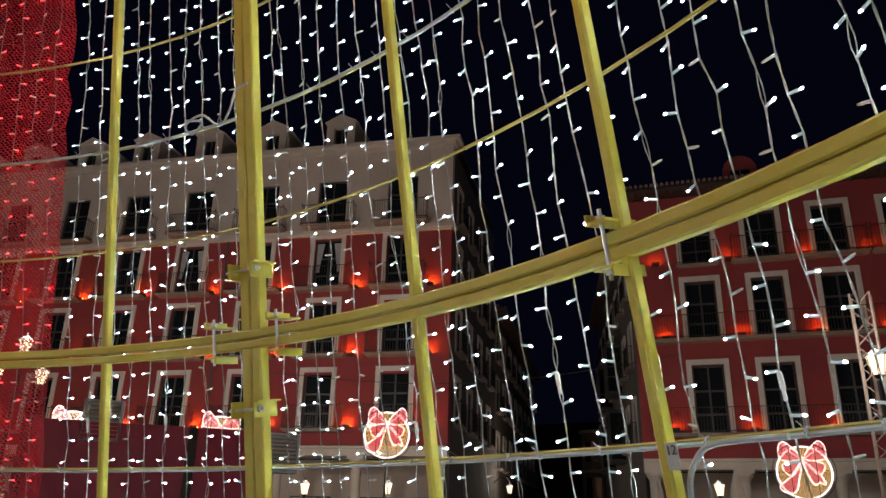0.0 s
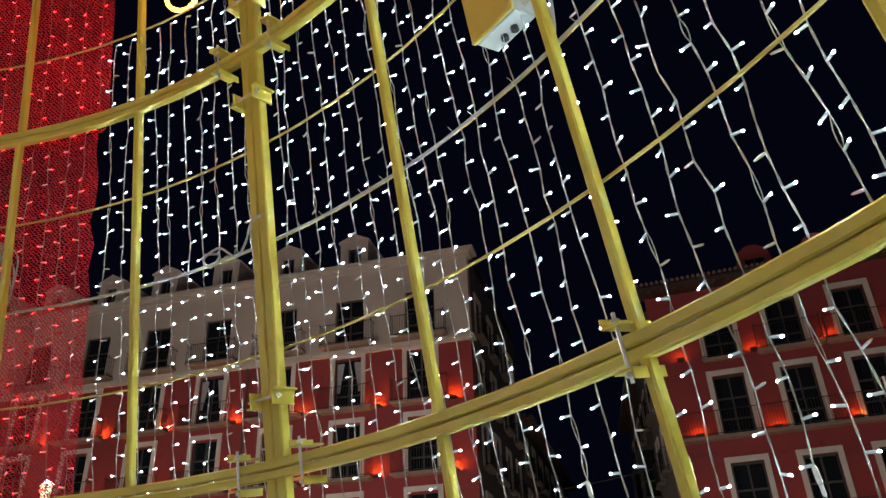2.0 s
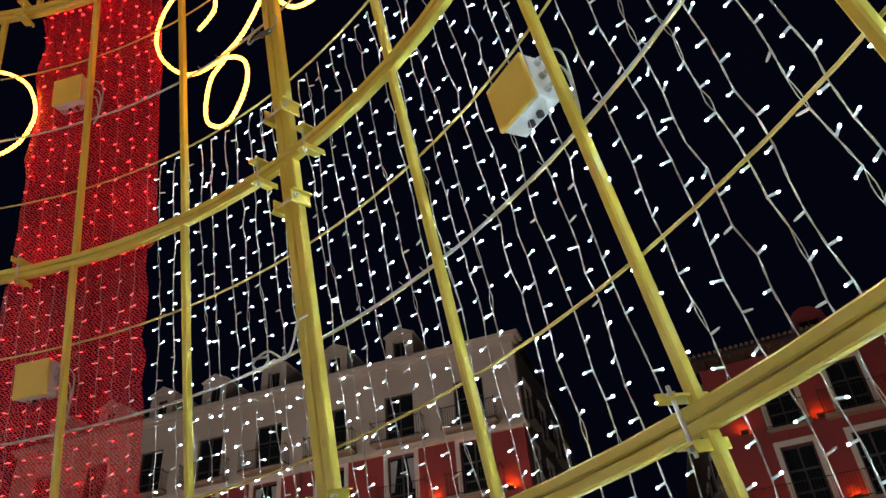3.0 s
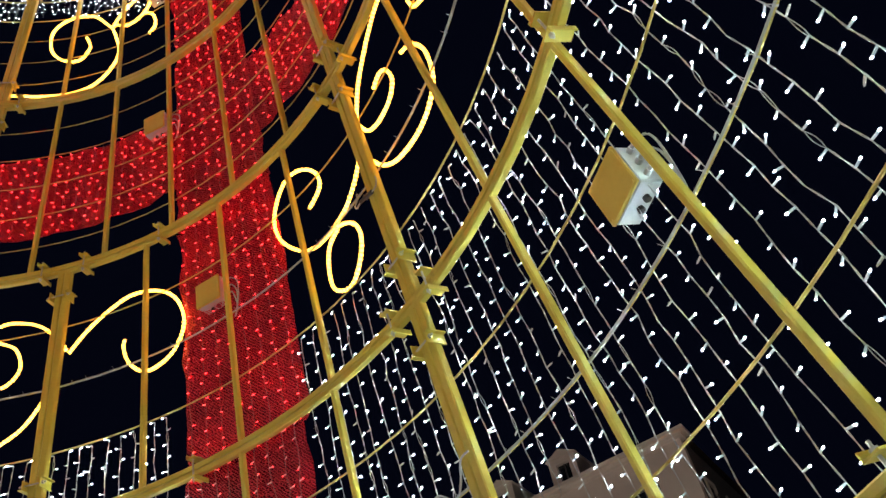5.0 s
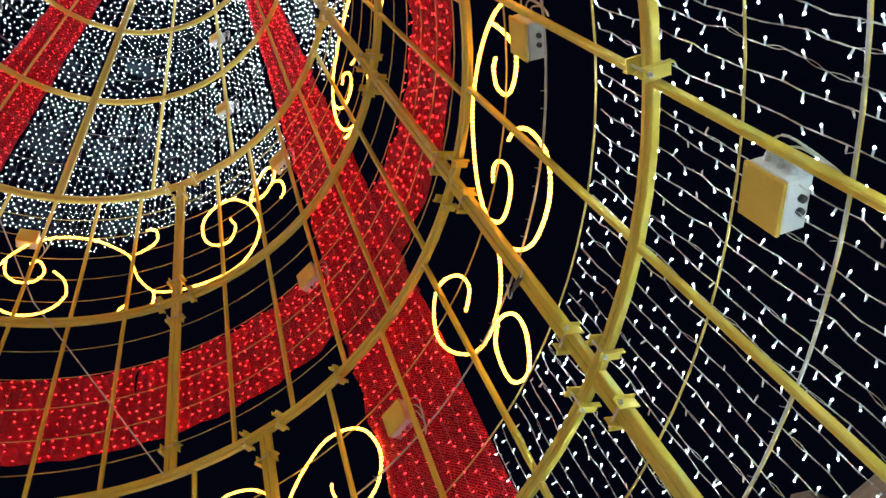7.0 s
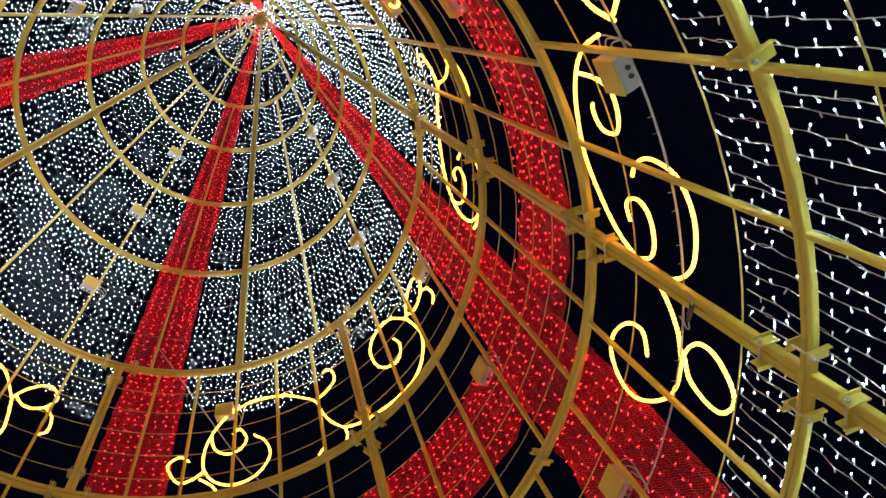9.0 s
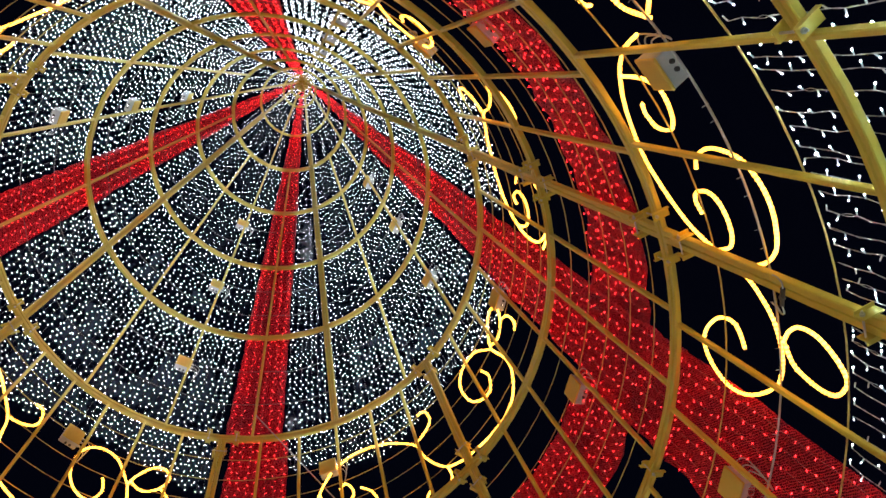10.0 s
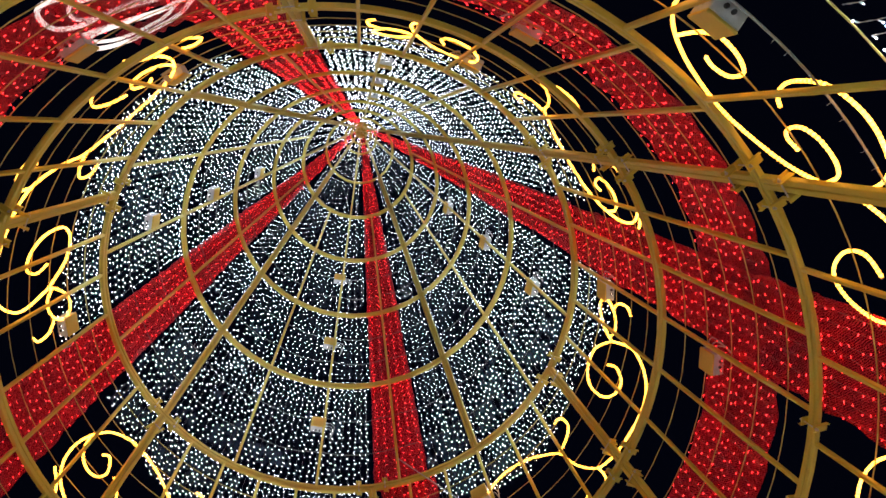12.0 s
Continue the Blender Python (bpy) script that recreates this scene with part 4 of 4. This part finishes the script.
def street_lantern(x, y, z, heads, power):
    root = holder("street_lantern", "black cast iron street lantern with warm glowing glass, lit", "street lamp", "plaza lanterns", at=Matrix.Translation((x, y, GROUND)))
    h = z - GROUND
    bm = bmesh.new()
    rod(bm, I4, (0, 0, 0), (0, 0, 0.5), 0.16, 10)
    rod(bm, I4, (0, 0, 0.5), (0, 0, h - 0.3), 0.06, 10)
    rod(bm, I4, (0, 0, h * 0.55), (0, 0, h * 0.55 + 0.1), 0.09, 10)
    part("post", bm, IRON, root)
    lantern_head(root, (0, 0, h), 0.8)
    for i in range(heads - 1):
        a = 2.2 + math.pi * i
        ax_, ay_ = 0.62 * math.cos(a), 0.62 * math.sin(a)
        bm = bmesh.new()
        sweep(bm, [Vector(p) for p in smooth_path([(0, 0, h - 1.2), (ax_ * 0.5, ay_ * 0.5, h - 1.35), (ax_, ay_, h - 1.15)], 6)], round_section(0.025, 6))
        part("arm", bm, IRON, root)
        lantern_head(root, (ax_, ay_, h - 0.85), 0.8)
    if power:
        lamp = bpy.data.lights.new("lantern_light", "POINT")
        lamp.energy, lamp.color, lamp.shadow_soft_size = power, (1.0, 0.88, 0.78), 0.2
        ob = new("lantern_light", lamp)
        ob.location = (x, y, z + 0.75)


# the last four lanterns stand out of view, added to brighten facades and plaza
for x, y, z, heads, power in ((13.3, 19.1, 5.95, 3, 1500), (19.16, -1.35, 4.66, 1, 360), (24.24, 18.2, 2.66, 1, 110), (26.2, 15.8, 2.75, 1, 110), (31.3, 4.8, 2.9, 1, 130), (15.38, 15.45, 2.27, 1, 60), (4.0, 25.0, 5.8, 3, 2500), (24.0, -8.0, 5.8, 3, 550), (-16.0, 12.0, 5.8, 3, 900), (6.0, -24.0, 5.8, 3, 900)):
    street_lantern(x, y, z, heads, power)

# a lantern on a wall bracket in the side street
wall_lamp = holder("wall_lantern", "black iron wall lantern with warm glowing glass, lit", "street lamp", at=Matrix.Translation((45.4, 20.75, 3.65)))
lantern_head(wall_lamp, (0, 0, 0), 0.9)
bm = bmesh.new()
sweep(bm, [Vector(p) for p in smooth_path([(0, 0, 0.45), (-0.1, 0.25, 0.75), (-0.3, 0.75, 0.55), (-0.4, 1.12, 0.1)], 6)], round_section(0.03, 6))
part("bracket", bm, IRON, wall_lamp)
lamp = bpy.data.lights.new("lantern_light", "POINT")
lamp.energy, lamp.color, lamp.shadow_soft_size = 150, (1.0, 0.84, 0.68), 0.2
new("lantern_light", lamp).location = (45.5, 20.3, 4.5)

# kiosk with roof vents
KM = Matrix.Translation((14.8, 10.7, GROUND)) @ pose(0, 0, 0, 0, 0, 143)
kiosk = holder("kiosk", "long maroon panelled market kiosk with louvred roof vents", "kiosk", at=KM)
KH = 3.42 - GROUND
for i, (a, b) in enumerate(((0.0, 1.55), (1.75, 4.85))):
    simple_part(kiosk, "panel", MAROON, (((a + b) / 2, -1.2, KH / 2), (b - a, 2.4, KH)), bevel=0.02)
simple_part(kiosk, "joint", BLACK, ((1.65, -1.25, KH / 2), (0.2, 2.3, KH - 0.02)))
simple_part(kiosk, "corner_post", GREY, ((4.95, -1.2, KH / 2), (0.18, 2.4, KH)))
for x, z in ((3.55, KH + 0.02), (-0.3, KH - 0.45)):
    v = new("louvred_vent")
    v.parent = kiosk
    v.matrix_basis = Matrix.Translation((x, -0.3, z))
    bm = bmesh.new()
    box(bm, I4, (0, -0.32, 0), (0.78, 0.06, 0.86))
    for e in (-1, 1):
        box(bm, I4, (e * 0.37, 0, 0), (0.05, 0.6, 0.86))
        box(bm, I4, (0, 0, e * 0.41), (0.78, 0.6, 0.05))
    part("casing", bm, BOXW, v)
    for k in range(9):
        bm = bmesh.new()
        box(bm, Matrix.Translation((0, 0.26, -0.34 + 0.085 * k)) @ pose(0, 0, 0, -38, 0, 0), (0, 0, 0), (0.70, 0.10, 0.012))
        part("slat", bm, TRIM, v)


LOOP = [(0, 0.52), (0.3, 0.92), (0.64, 1.25), (0.86, 1.12), (0.92, 0.72), (0.8, 0.5), (0.4, 0.47), (0, 0.52)]
STRAND = [(0, 0.52), (0.24, 0.9), (0.55, 1.16), (0.66, 1.06), (0.4, 0.78), (0, 0.52)]
LOW_LOOP = [(0, 0.5), (0.5, 0.43), (0.80, 0.3), (0.74, 0.02), (0.52, -0.12), (0.25, 0.2), (0, 0.5)]
TAIL_LONG = [(0, 0.5), (-0.35, -0.05), (-1.02, -0.6), (-0.62, -0.86), (-0.36, -0.72), (-0.2, -0.2), (0, 0.5)]
TAIL_SHORT = [(0, 0.5), (0.14, -0.1), (0.34, -0.5), (0.56, -0.42), (0.76, -0.5), (0.6, -0.12), (0, 0.5)]


def inside(path, px, pz):
    """Whether a point lies within a closed path."""
    hit = False
    for (xa, za), (xb, zb) in zip(path, path[1:]):
        if (za > pz) != (zb > pz) and px < xa + (xb - xa) * (pz - za) / (zb - za):
            hit = not hit
    return hit


def red_part(px, pz):
    """Where the bow lies on the bauble."""
    return any(inside(path, abs(px), pz) for path in (LOOP, LOW_LOOP)) or inside(TAIL_LONG, px, pz) or inside(TAIL_SHORT, px, pz)


def ornament(x, y, z, s):
    """A flat round bauble of gold bulbs with a red bow, outlined in white rope light."""
    face = math.degrees(math.atan2(-2.3 - y, 2.4 - x)) + 90
    s = s * 0.72
    root = holder("light_ornament", "round gold bauble with red bow outlined in white rope light, lit", "light ornament", "bauble ornaments", at=Matrix.Translation((x, y, z)) @ pose(0, 0, 0, 0, 0, face) @ Matrix.Diagonal((s, s, s, 1)))
    def loop(name, flat, mat, r=0.042):
        bm = bmesh.new()
        sweep(bm, [Vector((px, 0.05, pz)) for px, pz in smooth_path(flat, 6)], round_section(r, 6))
        part(name, bm, mat, root)
    loop("outline", [(1.06 * math.sin(q * math.pi / 12), -1.06 * math.cos(q * math.pi / 12) - 0.02) for q in range(-12, 13)], ROPEWHITE, 0.045)
    for e in (-1, 1):
        loop("bow_loop", [(e * px, pz) for px, pz in LOOP], ROPEWHITE, 0.028)
        loop("bow_strand", [(e * px, pz) for px, pz in STRAND], ROPEWHITE, 0.02)
        loop("bow_loop", [(e * px, pz) for px, pz in LOW_LOOP], ROPEWHITE, 0.028)
    loop("bow_tail", TAIL_LONG, ROPEWHITE)
    loop("bow_tail", TAIL_SHORT, ROPEWHITE)
    loop("knot", [(0.09 * math.sin(q * math.pi / 4), 0.52 + 0.09 * math.cos(q * math.pi / 4)) for q in range(9)], ROPEWHITE, 0.03)
    rnd = random.Random(int(x * 10))
    for name, mat, test in (("red_fill", REDGLOW, red_part), ("gold_fill", GOLD, lambda px, pz: px * px + pz * pz < 1.05)):
        bm = bmesh.new()
        for i in range(34):
            for j in range(38):
                px, pz = -1.06 + i * 0.064 + rnd.uniform(-0.014, 0.014), -1.06 + j * 0.064 + rnd.uniform(-0.014, 0.014)
                red_here = red_part(px, pz)
                if test(px, pz) and (mat is REDGLOW or not red_here):
                    box(bm, I4, (px, 0.0, pz), (0.034 if mat is GOLD else 0.052, 0.03, 0.036 if mat is GOLD else 0.052))
        tagged(part(name, bm, mat, root), kind="stuff")
    bm = bmesh.new()
    rod(bm, I4, (0, -0.08, -1.2), (0, -0.08, (GROUND - z) / s), 0.05, 8)
    part("pole", bm, IRON, root)
    bm = bmesh.new()
    for q in range(32):
        a, b = q * math.pi / 16, (q + 1) * math.pi / 16
        rod(bm, I4, (1.22 * math.sin(a), -0.05, 1.22 * math.cos(a)), (1.22 * math.sin(b), -0.05, 1.22 * math.cos(b)), 0.016, 5)
    for e in (-0.5, 0.5):
        rod(bm, I4, (e, -0.05, -1.11), (e, -0.05, 1.11), 0.014, 5)
    part("frame", bm, IRON, root)


for x, y, z, s in ((22.95, 13.5, 4.33, 0.98), (25.94, 1.19, 3.12, 0.92), (16.25, 20.9, 3.95, 0.92), (19.9, 18.2, 4.1, 0.92)):
    ornament(x, y, z, s)

# lattice mast
mast = holder("lattice_mast", "rusty steel lattice mast standing on the plaza", "mast", at=Matrix.Translation((21.15, -1.15, GROUND)))
RUST = surface("mast_steel", (0.20, 0.15, 0.12), (0.32, 0.26, 0.22), 6, 0.6, 0.3)
for i, (x, y) in enumerate(((-0.2, -0.2), (0.2, -0.2), (0.2, 0.2), (-0.2, 0.2))):
    bm = bmesh.new()
    rod(bm, I4, (x, y, 0), (x, y, 6.66), 0.025, 8)
    part("chord", bm, RUST, mast)
    x2, y2 = ((0.2, -0.2), (0.2, 0.2), (-0.2, 0.2), (-0.2, -0.2))[i]
    bm = bmesh.new()
    for k in range(16):
        z = 0.1 + 0.41 * k
        a, b = ((x, y, z), (x2, y2, z + 0.41)) if k % 2 else ((x2, y2, z), (x, y, z + 0.41))
        rod(bm, I4, a, b, 0.012, 5)
    part("lacing", bm, RUST, mast)

# closed parasols in front of the arcade
CANVAS = surface("canvas", (0.42, 0.38, 0.33), (0.54, 0.49, 0.43), 3, 0.9, bump=0.4)
for x, y in ((27.6, 3.4), (29.2, 6.4)):
    um = holder("parasol", "closed beige canvas parasol beside the arcade", "parasol", "closed parasols", at=Matrix.Translation((x, y, GROUND)))
    bm = bmesh.new()
    rod(bm, I4, (0, 0, 0), (0, 0, 3.3), 0.03, 8)
    part("pole", bm, IRON, um)
    bm = bmesh.new()
    prof = [(0.30, 1.1), (0.24, 1.6), (0.20, 2.2), (0.14, 2.8), (0.03, 3.3)]
    rings = [[bm.verts.new((r * (1 + 0.25 * (q % 2)) * math.cos(q * math.pi / 8), r * (1 + 0.25 * (q % 2)) * math.sin(q * math.pi / 8), z)) for q in range(16)] for r, z in prof]
    for a, b in zip(rings, rings[1:]):
        for j in range(16):
            bm.faces.new((a[j], a[(j + 1) % 16], b[(j + 1) % 16], b[j]))
    part("canvas", bm, CANVAS, um)

# overhead wire between the houses
bm = bmesh.new()
a, b = LM @ Vector((8.5, 0.3, 8.3)), RM @ Vector((0.4, 0.3, 8.9))
sweep(bm, [a.lerp(b, i / 16) - Vector((0, 0, 0.9 * math.sin(math.pi * i / 16))) for i in range(17)], round_section(0.018, 5))
tagged(part("overhead_wire", bm, BLACK), "black wire slung between two houses", "cable")

# cable ties along the thick cable and a numbered tag on a post
bm = bmesh.new()
for z, off, r in ((1.696, 0.033, 0.0125), (3.095, 0.034, 0.0082), (4.985, 0.034, 0.0080)):
    for i in range(150):
        a = 2.4 * i + 0.5 * math.sin(i * 2.3)
        rod(bm, at_cone(a, z, off), (-0.0025, 0, 0), (0.0025, 0, 0.002 * math.sin(i)), r, 8)
        rod(bm, at_cone(a, z, off), (0, -r * 0.7, r * 0.7), (0.004, -r * 0.9 - 0.012, r + 0.012), 0.0015, 4)
tagged(part("cable_tie", bm, WIRE), "white plastic ties holding the cable to its hoop", "cable tie", kind="stuff")
tag = holder("number_tag", "small white tag with a black number on a yellow post", "tag", at=at_cone(-22.75, 1.665, -0.026))
bm = bmesh.new()
box(bm, I4, (0, 0, 0), (0.034, 0.003, 0.060), 0.001)
part("plate", bm, BOXW, tag)
txt = bpy.data.curves.new("digits", "FONT")
txt.body, txt.size, txt.align_x, txt.align_y, txt.extrude = "12", 0.030, "CENTER", "CENTER", 0.0006
txt.materials.append(BLACK)
digits = new("digits", txt)
digits.parent = tag
digits.matrix_basis = Matrix(((-1, 0, 0, 0), (0, 0, -1, -0.0025), (0, 1, 0, 0.012), (0, 0, 0, 1))) @ Matrix.Diagonal((1, 1, 1, 1))
# a thick lead that climbs a post and joins the hoop cable
bm = bmesh.new()
t, n_, s_ = axes(-23.4)
pts = [on_cone(-23.2, 1.287, -0.02) + t * x + s_ * y for x, y in smooth_path([(0.02, -0.7), (0.02, 0.1), (0.01, 0.3), (-0.02, 0.37), (-0.08, 0.403), (-0.25, 0.406)], 6)]
sweep(bm, pts, round_section(0.0070, 8))
tagged(part("power_lead", bm, CABLE), "thick grey power lead climbing a yellow post", "cable")
